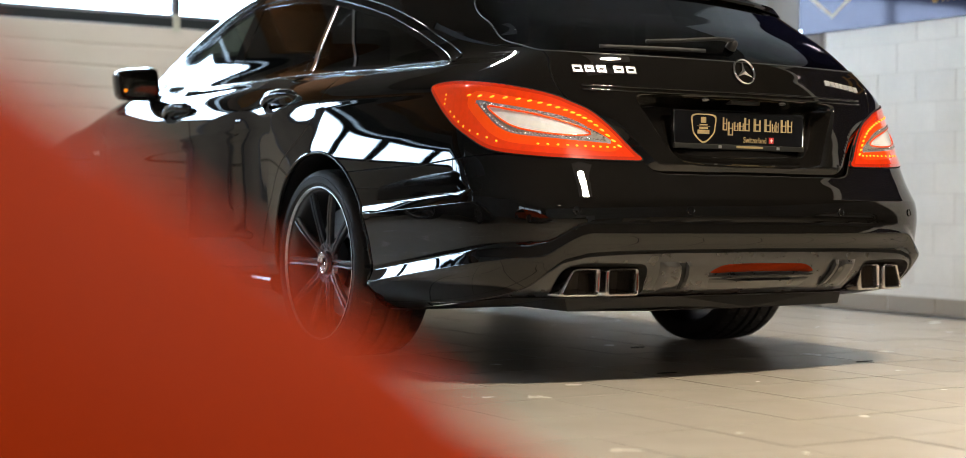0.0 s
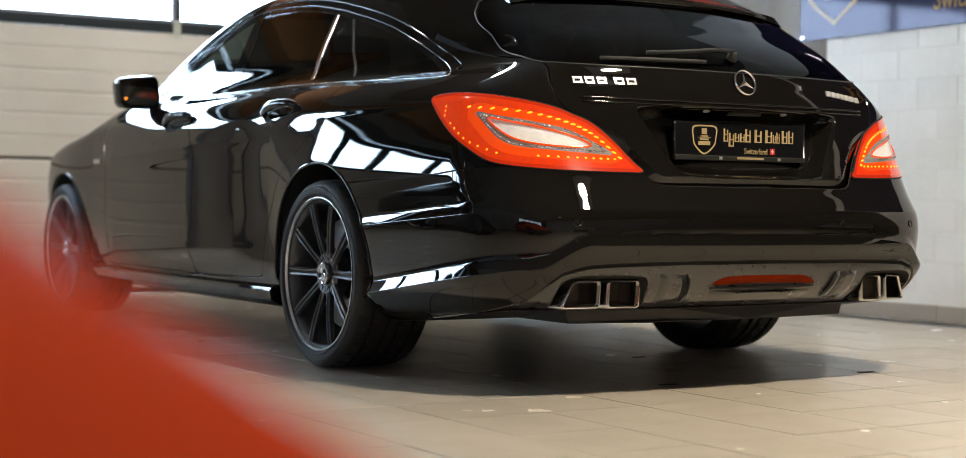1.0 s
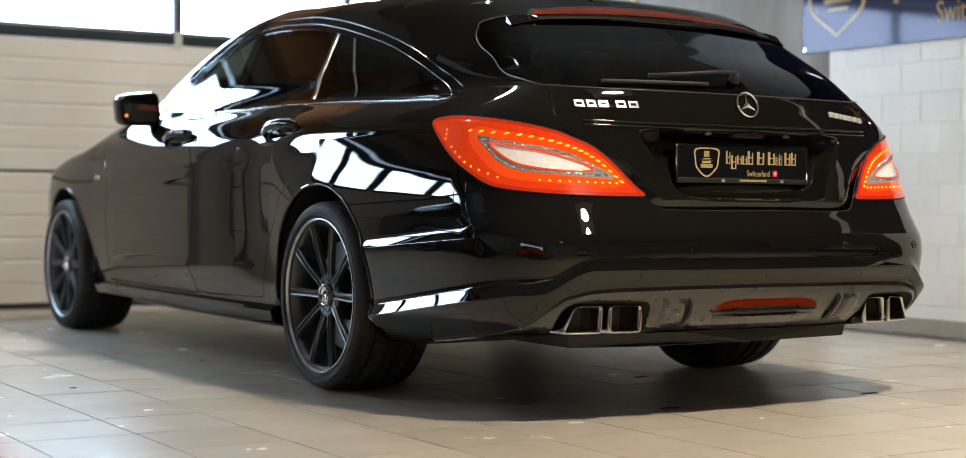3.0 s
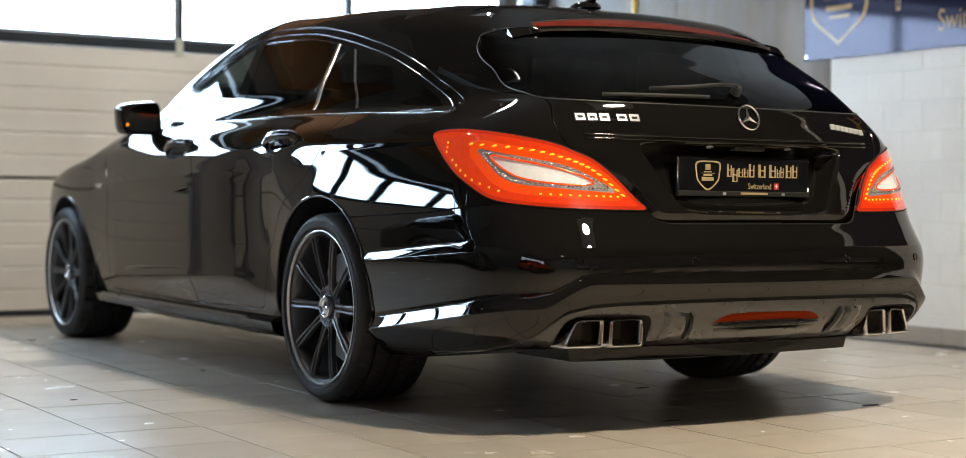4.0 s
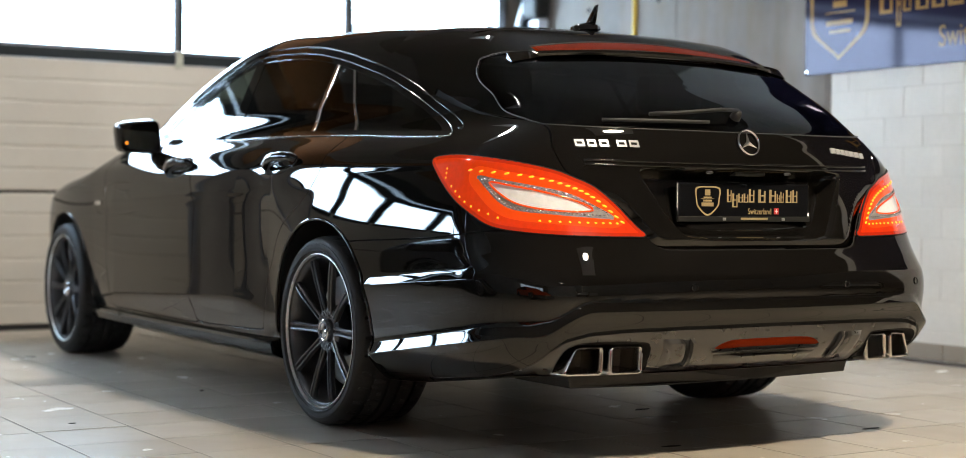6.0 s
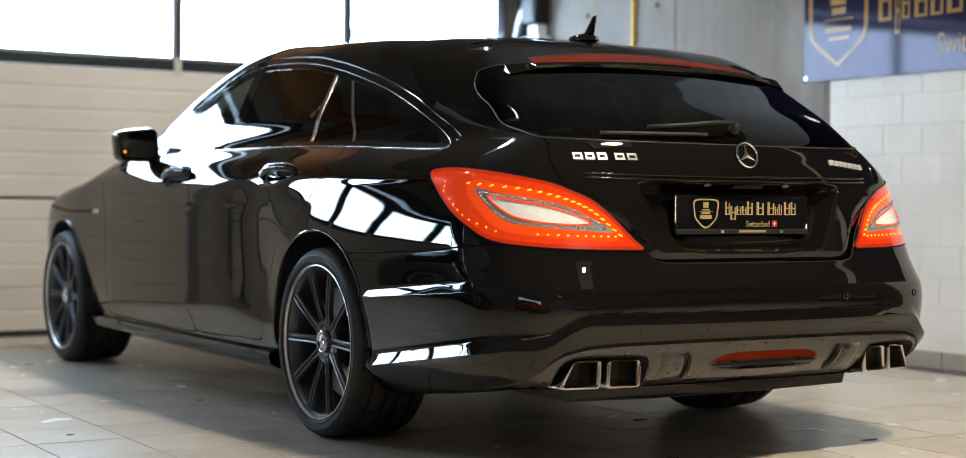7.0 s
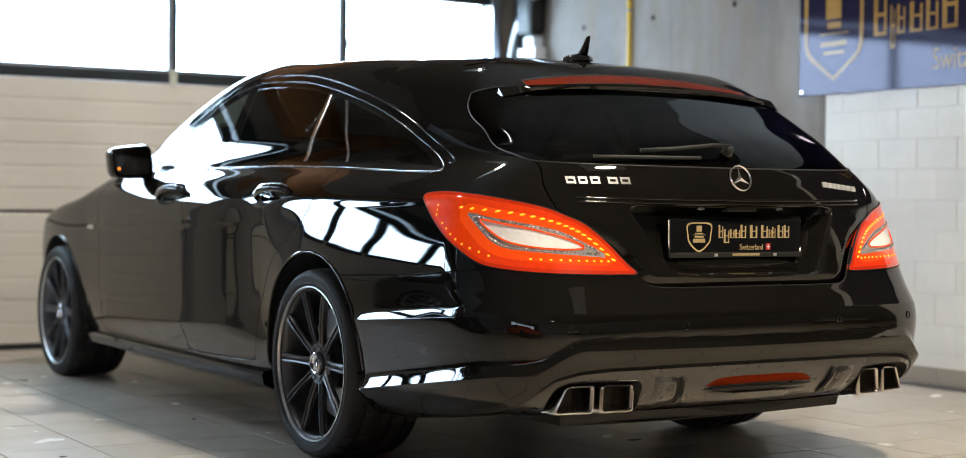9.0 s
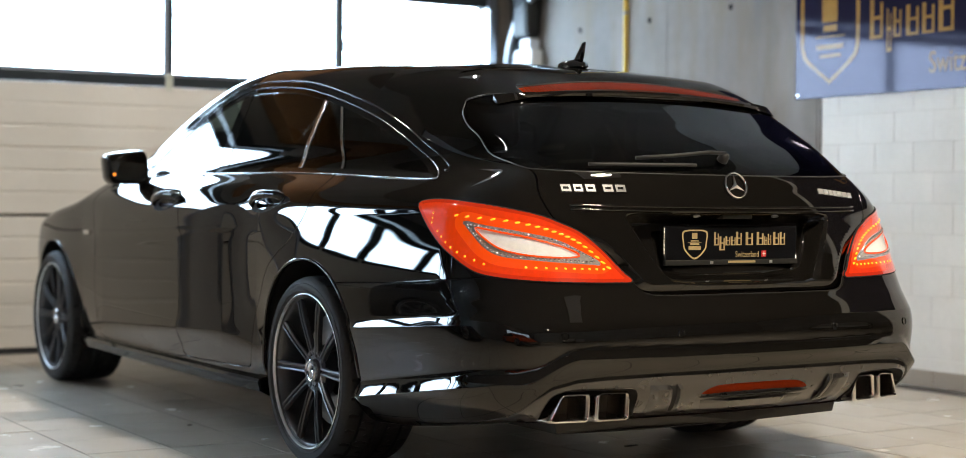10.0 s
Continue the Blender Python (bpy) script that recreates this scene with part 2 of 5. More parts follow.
def lathe(profile, steps, axis="x", closed=False):
    """Turns a profile of (along the axis, radius) round the axis."""
    verts, faces = [], []
    n = len(profile)
    for k in range(steps):
        a = 2 * math.pi * k / steps
        for u, r in profile:
            c, s = r * math.cos(a), r * math.sin(a)
            verts.append((u, c, s) if axis == "x" else (c, s, u))
    for k in range(steps):
        k2 = (k + 1) % steps
        for i in range(n if closed else n - 1):
            j = (i + 1) % n
            faces.append((k * n + i, k * n + j, k2 * n + j, k2 * n + i))
    return verts, faces


def tube(points, radius, sides=8, closed=False, flat=1.0):
    """A rod along points."""
    verts, faces = [], []
    pts = [Vector(p) for p in points]
    n = len(pts)
    for i, p in enumerate(pts):
        a = pts[(i - 1) % n] if closed or i else p
        b = pts[(i + 1) % n] if closed or i < n - 1 else p
        t = (b - a).normalized()
        side = t.cross(Vector((0, 0, 1)))
        side = side.normalized() if side.length > .05 else t.cross(Vector((0, 1, 0))).normalized()
        up = side.cross(t)
        for k in range(sides):
            w = 2 * math.pi * k / sides
            verts.append(p + side * radius * math.cos(w) + up * radius * flat * math.sin(w))
    for i in range(n if closed else n - 1):
        j = (i + 1) % n
        for k in range(sides):
            m = (k + 1) % sides
            faces.append((i * sides + k, i * sides + m, j * sides + m, j * sides + k))
    if not closed:
        faces.append(tuple(range(sides))[::-1])
        faces.append(tuple((n - 1) * sides + k for k in range(sides)))
    return verts, faces


def thing(name, label, category, group="", kind="", at=(0, 0, 0)):
    ob = new(name)
    ob.location = at
    ob.empty_display_size = .1
    return tagged(ob, label, category, group, kind)


# ---------------------------------------------------------------- the car's skin, cut into its panels
def middles(P, faces):
    """The middle of each face's corners."""
    count = np.array([len(f) for f in faces])
    flat = np.fromiter((v for f in faces for v in f), int, count.sum())
    return np.add.reduceat(P[flat], np.concatenate([[0], np.cumsum(count)[:-1]]), axis=0) / count[:, None]


class Skin:
    """A sheet on the body's surface, whose faces belong to named panels."""

    def __init__(self):
        up = np.radians(np.concatenate([np.linspace(-88, -52, 14), np.linspace(-50, 62, 190), np.linspace(63, 89.7, 30)]))
        axis_z, back, ahead = .76, -.35, 3.05
        rows = []
        def fan(y, turn):
            o = np.array([0, y, axis_z])
            d = np.stack([-np.cos(up) * np.cos(turn), -np.cos(up) * np.sin(turn), np.sin(up)], -1)
            rows.append(onto_body(o, d))
        for a in np.radians(np.linspace(-88, -3, 26)):
            fan(ahead, a)
        for y in np.linspace(ahead, back, 230):
            fan(y, 0)
        for a in np.radians(np.linspace(1, 179, 250)):
            fan(back, a)
        for y in np.linspace(back, ahead, 110):
            fan(y, math.pi)
        for a in np.radians(np.linspace(183, 268, 26)):
            fan(ahead, a)
        grid = np.array(rows)
        n, m = grid.shape[:2]
        self.p = [np.array(v) for v in grid.reshape(-1, 3)]
        self.f = []
        self.region = []
        for i in range(n):
            j = (i + 1) % n
            for k in range(m - 1):
                self.f.append([i * m + k, j * m + k, j * m + k + 1, i * m + k + 1])
                self.region.append("body")

    def split(self, field, regions):
        """Cuts the faces of some panels where the field is zero."""
        P = np.array(self.p)
        val = field(P)
        val = np.where(np.abs(val) < 1e-5, 1e-5, val)
        val = list(val)
        cutat = {}
        def crossing(a, b):
            key = (min(a, b), max(a, b))
            if key not in cutat:
                t = val[a] / (val[a] - val[b])
                cutat[key] = len(self.p)
                self.p.append(self.p[a] + (self.p[b] - self.p[a]) * t)
                val.append(0.0)
            return cutat[key]
        faces, region = [], []
        for f, r in zip(self.f, self.region):
            if r not in regions:
                faces.append(f), region.append(r)
                continue
            s = [val[v] > 0 for v in f]
            if all(s) or not any(s):
                faces.append(f), region.append(r)
                continue
            one, two = [], []
            for q in range(len(f)):
                a, b = f[q], f[(q + 1) % len(f)]
                (one if val[a] > 0 else two).append(a)
                if (val[a] > 0) != (val[b] > 0):
                    c = crossing(a, b)
                    one.append(c), two.append(c)
            for g in (one, two):
                if len(g) > 2:
                    faces.append(g), region.append(r)
        self.f, self.region = faces, region
        made = sorted(cutat.values())
        if made:
            q = np.array([self.p[i] for i in made])
            for _ in range(2):
                q = q - body_field(q)[:, None] * body_normal(q) * .8
            for i, v in zip(made, q):
                self.p[i] = v

    def claim(self, inside, regions, name):
        """Gives the faces whose middle lies inside to a panel."""
        P = np.array(self.p)
        idx = [i for i, r in enumerate(self.region) if r in regions]
        if not idx:
            return
        mid = middles(P, [self.f[i] for i in idx])
        for i, ok in zip(idx, inside(mid)):
            if ok:
                self.region[i] = name

    def panel(self, field, regions, name):
        self.split(field, regions)
        self.claim(lambda m: field(m) < 0, regions, name)

    def seam(self, field, regions, width=.005, name="seam"):
        self.split(lambda p: field(p) - width / 2, regions)
        self.split(lambda p: field(p) + width / 2, regions)
        self.claim(lambda m: np.abs(field(m)) < width / 2, regions, name)

    def take(self, keep):
        """The points, faces and normals of the faces that pass."""
        faces = [f for f, r in zip(self.f, self.region) if keep(r)]
        used = sorted({v for f in faces for v in f})
        where = {v: i for i, v in enumerate(used)}
        P = np.array([self.p[v] for v in used])
        return P, [[where[v] for v in f] for f in faces]


def rim_of(P, N, faces, depth):
    """A turned-in edge along a sheet's border, so that it shows its thickness."""
    count = {}
    for f in faces:
        for a, b in zip(f, f[1:] + f[:1]):
            count[(a, b)] = count.get((a, b), 0) + 1
    P, N, faces = list(P), list(N), list(faces)
    for (a, b) in [e for e in count if (e[1], e[0]) not in count]:
        i = len(P)
        pa, pb, na, nb = P[a], P[b], N[a], N[b]
        out = np.cross(pb - pa, na)
        out = out / max(np.linalg.norm(out), 1e-9)
        P += [pa, pb, pb - nb * depth, pa - na * depth]
        N += [(na + out), (nb + out), out, out]
        faces.append([i, i + 3, i + 2, i + 1])
    N = np.array(N)
    return np.array(P), N / np.linalg.norm(N, axis=1, keepdims=True), faces


def closed_curve(points, fine=14):
    """A smooth closed outline through a few points."""
    p = np.array(points, float)
    n = len(p)
    out = []
    for i in range(n):
        a, b, c, d = p[i - 1], p[i], p[(i + 1) % n], p[(i + 2) % n]
        for t in np.arange(fine) / fine:
            out.append(.5 * (2 * b + (c - a) * t + (2 * a - 5 * b + 4 * c - d) * t * t + (3 * b - a - 3 * c + d) * t**3))
    return np.array(out)


def outline_field(loop, flat):
    """Signed distance (below zero inside) from an outline in flat(p) coordinates."""
    a, b = loop, np.roll(loop, -1, 0)
    lo, hi = loop.min(0) - .05, loop.max(0) + .05

    def field(p):
        q = flat(p)
        out = np.full(len(q), .5)
        near = np.all((q > lo) & (q < hi), 1)
        near &= np.isfinite(q).all(1)
        s = q[near]
        if len(s) == 0:
            return out
        best = np.full(len(s), 9.0)
        inside = np.zeros(len(s), bool)
        for (ax, az), (bx, bz) in zip(a, b):
            dx, dz = bx - ax, bz - az
            t = np.clip(((s[:, 0] - ax) * dx + (s[:, 1] - az) * dz) / max(dx * dx + dz * dz, 1e-12), 0, 1)
            best = np.minimum(best, (s[:, 0] - ax - t * dx) ** 2 + (s[:, 1] - az - t * dz) ** 2)
            over = (az > s[:, 1]) != (bz > s[:, 1])
            if abs(dz) > 1e-12:
                inside ^= over & (s[:, 0] < ax + (s[:, 1] - az) / dz * dx)
        best = np.sqrt(best)
        out[near] = np.where(inside, -best, best)
        return out
    return field


def line_field(points, flat):
    """Signed distance from an open line of a few points, smooth, as a height over its first axis."""
    ys = np.array(points, float)
    at = curve(ys[:, 0], ys[:, 1])
    def field(p):
        q = flat(p)
        return q[:, 1] - at(q[:, 0])
    return field


def side_view(p):
    """(y, z) on the flanks; far away elsewhere."""
    q = np.stack([p[:, 1], p[:, 2]], 1)
    q[np.abs(p[:, 0]) < .40] = 50
    return q


def rear_view(p):
    q = np.stack([p[:, 0], p[:, 2]], 1)
    q[p[:, 1] > -.30] = 50
    return q


def wrap(p):
    """The tail rolled flat: the way round the corner in metres, and the height. Both sides alike."""
    q = np.stack([np.arctan2(-(p[:, 1] + .35), np.abs(p[:, 0])) * .8, p[:, 2]], 1)
    q[p[:, 1] > -.36] = 50
    return q


def rolled(points):
    return [(math.atan2(-(y + .35), abs(x)) * .8, z) for x, y, z in points]


WHEEL_Y = (0.0, 2.874)
HUB_Z, WHEEL_X = .318, .925

skin = Skin()


def arch(p):
    d = np.full(len(p), 1.0)
    for y0, cy in ((0.0, .010), (2.874, .010)):
        d = np.minimum(d, np.hypot(p[:, 1] - y0 - cy, p[:, 2] - HUB_Z) - .372)
    return np.where(np.abs(p[:, 0]) < .45, .5, d)


for line, offs, limit in ((lambda p: side_crease(p[:, 1], p[:, 2]), (-.0015, .0015, .022, .040), -.10), (lambda p: side_ledge(p[:, 1], p[:, 2]), (-.0015, .0015, .034, .055), -.10),
                          (lambda p: rear_crease(np.abs(p[:, 0]), p[:, 2]), (-.0015, .0015), -.80), (lambda p: rear_lip(np.abs(p[:, 0]), p[:, 2]), (-.0015, .0015), -.80)):
    for off in offs:
        skin.split(lambda p: np.where(p[:, 1] < limit, line(p) - off, .5), {"body"})
skin.split(lambda p: np.where((p[:, 1] > .3) & (p[:, 1] < 2.6), p[:, 2] - .262, .5), {"body"})
skin.panel(arch, {"body"}, "gone")
skin.panel(lambda p: p[:, 2] - .004 - np.interp(p[:, 1], UNDER_Y, UNDER_Z), {"body"}, "underbody")

# side glazing
GLAZING = closed_curve([(1.99, .982), (1.90, 1.050), (1.70, 1.160), (1.52, 1.252), (1.36, 1.306), (1.16, 1.334), (.79, 1.318), (.51, 1.279), (.25, 1.226), (.015, 1.168), (-.21, 1.096),
                        (-.37, 1.035), (-.50, .984), (-.548, .962), (-.52, .953), (-.22, .962), (.09, .975), (.58, .986), (1.03, .988), (1.43, .988), (1.80, .983)])
glazing = outline_field(GLAZING, side_view)
skin.panel(glazing, {"body"}, "window_surround")
skin.panel(lambda p: glazing(p) + .020, {"window_surround"}, "window_band")


def slant(y0, z0, y1, z1):
    """How far ahead of a slanted post."""
    return lambda p: (p[:, 1] - y0 - (p[:, 2] - z0) * (y1 - y0) / (z1 - z0))


post_front, post_rear = slant(1.18, .98, 1.255, 1.25), slant(1.085, .99, 1.19, 1.30)
bar_c, bar_d = slant(.425, .997, .475, 1.256), slant(.103, .996, .327, 1.23)
skin.panel(lambda p: -post_front(p), {"window_band"}, "front_side_window")
skin.panel(lambda p: -post_rear(p), {"window_band"}, "door_post")
skin.panel(lambda p: -(bar_c(p) - .010), {"window_band"}, "rear_side_window")
skin.panel(lambda p: -(bar_c(p) + .010), {"window_band"}, "bar_c")
skin.panel(lambda p: -(bar_d(p) - .007), {"window_band"}, "fixed_side_window")
skin.panel(lambda p: -(bar_d(p) + .007), {"window_band"}, "bar_d")
skin.panel(lambda p: p[:, 1] * 0 - 1, {"window_band"}, "quarter_window")

# tail lamps, tailgate, bumper
LAMP = closed_curve(rolled([(-.832, -.619, .880), (-.823, -.666, .887), (-.815, -.747, .887), (-.785, -.872, .876), (-.727, -.944, .862), (-.650, -.989, .843), (-.602, -1.013, .823), (-.545, -1.040, .795),
                            (-.489, -1.069, .744), (-.443, -1.097, .687), (-.417, -1.117, .656), (-.471, -1.106, .653), (-.602, -1.077, .655), (-.718, -1.029, .661), (-.797, -.958, .672), (-.828, -.907, .687),
                            (-.850, -.841, .722), (-.858, -.765, .762), (-.854, -.696, .806), (-.837, -.624, .861)]), 8)
lamp = outline_field(LAMP, wrap)
skin.panel(lamp, {"body"}, "tail_lamp")
skin.panel(lambda p: lamp(p) + .010, {"tail_lamp"}, "lamp_field")
INNER = closed_curve(rolled([(-.823, -.846, .826), (-.790, -.910, .815), (-.725, -.973, .800), (-.629, -1.021, .778), (-.562, -1.050, .747), (-.500, -1.080, .705), (-.588, -1.056, .707), (-.675, -1.027, .714), (-.765, -.971, .725), (-.797, -.930, .746), (-.815, -.890, .782)]), 8)
inner_lens = outline_field(INNER, wrap)
skin.panel(lambda p: inner_lens(p) - .026, {"lamp_field"}, "lamp_glow")
skin.panel(inner_lens, {"lamp_glow"}, "clear_lamp")
INNER_B = closed_curve(rolled([(-.806, -.885, .806), (-.760, -.945, .795), (-.690, -.995, .779), (-.600, -1.037, .752), (-.560, -1.055, .728), (-.640, -1.040, .724), (-.730, -.998, .734), (-.780, -.950, .755)]), 8)
skin.panel(outline_field(INNER_B, wrap), {"clear_lamp"}, "clear_lamp_core")
GATE = closed_curve([(.415, .655), (.395, .632), (.365, .620), (.30, .617), (0, .617), (-.30, .617), (-.365, .620), (-.395, .632), (-.415, .655), (-.49, .745), (-.60, .826), (-.622, .85),
                     (-.640, .91), (-.630, .974), (-.66, 1.01), (-.662, 1.08), (-.644, 1.14), (-.60, 1.225), (-.54, 1.30), (-.3, 1.335), (0, 1.34), (.3, 1.335), (.54, 1.30), (.60, 1.225), (.644, 1.14), (.662, 1.08), (.66, 1.01),
                     (.630, .974), (.640, .91), (.622, .85), (.60, .826), (.49, .745)], 5)
gate = outline_field(GATE, rear_view)
GLASSLINE = closed_curve([(0, .968), (-.20, .969), (-.44, .972), (-.60, .978), (-.641, .986), (-.648, 1.012), (-.643, 1.052), (-.629, 1.117), (-.600, 1.185), (-.574, 1.216), (-.50, 1.222), (-.2, 1.224), (0, 1.224), (.2, 1.224), (.50, 1.222), (.574, 1.216),
                          (.600, 1.185), (.629, 1.117), (.643, 1.052), (.648, 1.012), (.641, .986), (.60, .978), (.44, .972), (.20, .969)], 6)
glass = outline_field(GLASSLINE, rear_view)
skin.panel(glass, {"body"}, "rear_window")


def brake_strip(p):
    x, z = p[:, 0], p[:, 2]
    mid, half = 1.268 - .16 * x**2, .014 - .018 * x**2
    f = np.maximum(np.abs(z - mid) - half, np.abs(x) - .455)
    return np.where((p[:, 1] > -.30) | (z < 1.2), .5, f)


skin.panel(lambda p: brake_strip(p) - .004, {"body"}, "brake_frame")
skin.panel(brake_strip, {"brake_frame"}, "brake_lamp")
skin.seam(gate, {"body"})
skin.panel(gate, {"body"}, "tailgate")
skin.split(lambda p: np.where(p[:, 2] < .84, gate(p) + .030, .5), {"tailgate"})
RECESS = closed_curve([(0, .640), (-.18, .641), (-.25, .646), (-.292, .660), (-.326, .700), (-.365, .767), (-.400, .838), (-.385, .852), (-.30, .855), (0, .857), (.30, .855), (.385, .852), (.400, .838), (.365, .767), (.326, .700), (.292, .660), (.25, .646), (.18, .641)], 6)
recess = outline_field(RECESS, rear_view)
skin.panel(recess, {"tailgate"}, "plate_recess")


def bumper_top(p):
    y = p[:, 1]
    edge = np.interp(y, [-1.3, -.95, -.86, -.67, -.34, -.12, 0], [.655, .668, .660, .641, .627, .617, .612])
    out = p[:, 2] - edge
    return np.where(y > -.05, 1.0, out)


skin.seam(bumper_top, {"body"})
skin.panel(bumper_top, {"body"}, "rear_bumper")


def diffuser_top(p):
    x = np.abs(p[:, 0])
    at = np.interp(x, [0, .33, .53, .625, .697, .728, .75, .79, .86], [.392, .390, .386, .380, .361, .330, .288, .252, .20])
    return np.where(p[:, 1] > -.6, .5, p[:, 2] - at)


# wide black strip: the shaded gap under the bumper's lip, put in as colour
skin.seam(diffuser_top, {"rear_bumper"}, .012)
skin.panel(diffuser_top, {"rear_bumper"}, "diffuser")
EXHAUST = closed_curve([(.692, .275), (.696, .322), (.674, .346), (.62, .356), (.47, .354), (.436, .345), (.424, .30), (.412, .262), (.47, .252), (.66, .255)], 6)
exhaust_cut = outline_field(EXHAUST, lambda p: np.abs(rear_view(p)))
skin.panel(exhaust_cut, {"diffuser"}, "exhaust_recess")
REFLECTOR = closed_curve([(-.205, .322), (-.17, .345), (-.11, .351), (0, .352), (.11, .351), (.17, .345), (.205, .322), (.1, .324), (0, .325), (-.1, .324)], 6)
reflector = outline_field(REFLECTOR, rear_view)
skin.panel(reflector, {"diffuser"}, "rear_reflector")

# doors, wing and roof seams
DOOR_REAR = closed_curve([(1.165, .74), (1.168, .635), (1.189, .45), (1.21, .377), (1.17, .317), (1.12, .274), (.83, .276), (.56, .282), (.505, .30), (.477, .417), (.455, .48), (.41, .540), (.32, .655), (.15, .752), (.070, .85), (.075, .905), (.10, .972),
                          (.20, .98), (.60, .99), (1.08, .99), (1.20, .97), (1.232, .915), (1.215, .848)], 5)
DOOR_FRONT = closed_curve([(1.21, .377), (1.189, .45), (1.168, .635), (1.165, .74), (1.215, .848), (1.232, .915), (1.20, .97), (1.4, .992), (1.7, .992), (1.98, .985), (2.22, .93), (2.30, .86), (2.25, .746), (2.25, .625), (2.265, .45), (2.21, .329), (2.15, .268), (1.6, .262), (1.14, .27), (1.17, .317)], 5)
for loop, name in ((DOOR_REAR, "rear_door"), (DOOR_FRONT, "front_door")):
    f = outline_field(loop, side_view)
    skin.seam(f, {"body"})
    skin.panel(f, {"body"}, name)
bonnet = lambda p: np.where((p[:, 1] > 2.42) & (p[:, 2] > .5), np.abs(p[:, 0]) - .70, .5)
skin.panel(lambda p: np.where(p[:, 2] > .90, np.maximum(np.maximum(np.abs(p[:, 0]) - (.70 - .55 * np.clip(p[:, 2] - .98, 0, .4)), 1.30 - p[:, 1]), p[:, 1] - (2.46 - .25 * p[:, 0] ** 2)), .5), {"body"}, "windscreen")
skin.seam(bonnet, {"body"})
skin.panel(bonnet, {"body"}, "bonnet")

# ---------------------------------------------------------------- the car
car = thing("estate_car", "black shooting-brake estate car with red tail lamps on the tiled floor", "car")


def panel(name, mat, regions, depth=.010, push=0.0, label="", parent=None, keep=None):
    P, faces = skin.take(lambda r: r in regions)
    if keep is not None and len(faces):
        M = middles(P, faces)
        ok = keep(M)
        faces = [f for f, k in zip(faces, ok) if k]
        used = sorted({v for f in faces for v in f})
        where = {v: i for i, v in enumerate(used)}
        P, faces = P[used], [[where[v] for v in f] for f in faces]
    N = body_normal(P)
    P = P + N * push
    if depth:
        P, N, faces = rim_of(P, N, faces, depth)
    return mesh_object(name, P, faces, mat, parent or car, label, normals=N)


LEFT, RIGHT = (lambda m: m[:, 0] < 0), (lambda m: m[:, 0] > 0)
panel("body", PAINT, {"body"}, .014)
for hand in ((lambda m: m[:, 0] < 0), (lambda m: m[:, 0] > 0)):
    panel("seam", SEAM, {"seam"}, 0, -.007, keep=hand)
panel("underbody", BLACK, {"underbody"}, 0, 0, "black underbody tray")
panel("rear_bumper", PAINT, {"rear_bumper"}, .014)


def turned_under(p):
    """How far the tailgate's lower edge is rolled in."""
    roll = np.clip((.030 + gate(p)) / .030, 0, 1)
    return .022 * roll * (1 - step((p[:, 2] - .70) / .12))


P, faces = skin.take(lambda r: r == "tailgate")
N = body_normal(P)
N = N / np.maximum(np.abs(N[:, 1:2]), .05)
for i in (0, 2):
    shift = np.eye(3)[i] * .001
    N[:, i] += (turned_under(P + shift) - turned_under(P - shift)) / .002
N = N / np.linalg.norm(N, axis=1, keepdims=True)
P[:, 1] += turned_under(P)
P, N, faces = rim_of(P, N, faces, .014)
mesh_object("tailgate", P, faces, PAINT, car, normals=N)
panel("bonnet", PAINT, {"bonnet"}, .014)
panel("windscreen", CLEAR, {"windscreen"}, .004, -.002)
panel("rear_window", GLASS, {"rear_window"}, .004, -.003, "dark tinted rear window")
panel("rear_reflector", material("reflector_red", (.21, .020, .003), .4, 0, 0, .25, 300, spec=.03), {"rear_reflector"}, .004, -.006, "orange-red rear reflector strip")
panel("diffuser", CARBON, {"diffuser"}, .02, -.004, "carbon-fibre rear diffuser")
for hand in (LEFT, RIGHT):
    for name in ("rear_door", "front_door"):
        panel(name, PAINT, {name}, .014, keep=hand)
    for name in ("front_side_window", "rear_side_window", "fixed_side_window", "quarter_window"):
        panel("side_window", CLEAR if name == "front_side_window" else GLASS, {name}, .004, -.004, keep=hand)
    panel("door_post", PAINT, {"door_post"}, .004, -.002, keep=hand)
    panel("window_surround", PAINT, {"window_surround"}, .006, -.001, keep=hand)
    panel("window_bar", CHROME, {"bar_c"}, .004, .001, "thin chrome window bar", keep=hand)
    panel("window_bar", CHROME, {"bar_d"}, .004, .001, "thin chrome window bar", keep=hand)


def sunk(name, mat, region, field, depth, soft, keep=None, label=""):
    """A panel pressed into the body, deepest away from its outline."""
    P, faces = skin.take(lambda r: r == region)
    if keep is not None:
        M = middles(P, faces)
        faces = [f for f, k in zip(faces, keep(M)) if k]
        used = sorted({v for f in faces for v in f})
        where = {v: i for i, v in enumerate(used)}
        P, faces = P[used], [[where[v] for v in f] for f in faces]
    t = np.clip(-field(P) / soft, 0, 1)
    P[:, 1] += depth * t * t * (3 - 2 * t)
    return mesh_object(name, P, faces, mat, car, label, smooth=50)


sunk("plate_recess", PAINT, "plate_recess", recess, .072, .035)
for hand in (LEFT, RIGHT):
    # one even black over the whole recess
    sunk("exhaust_recess", MATT_BLACK, "exhaust_recess", exhaust_cut, .10, .02, hand)

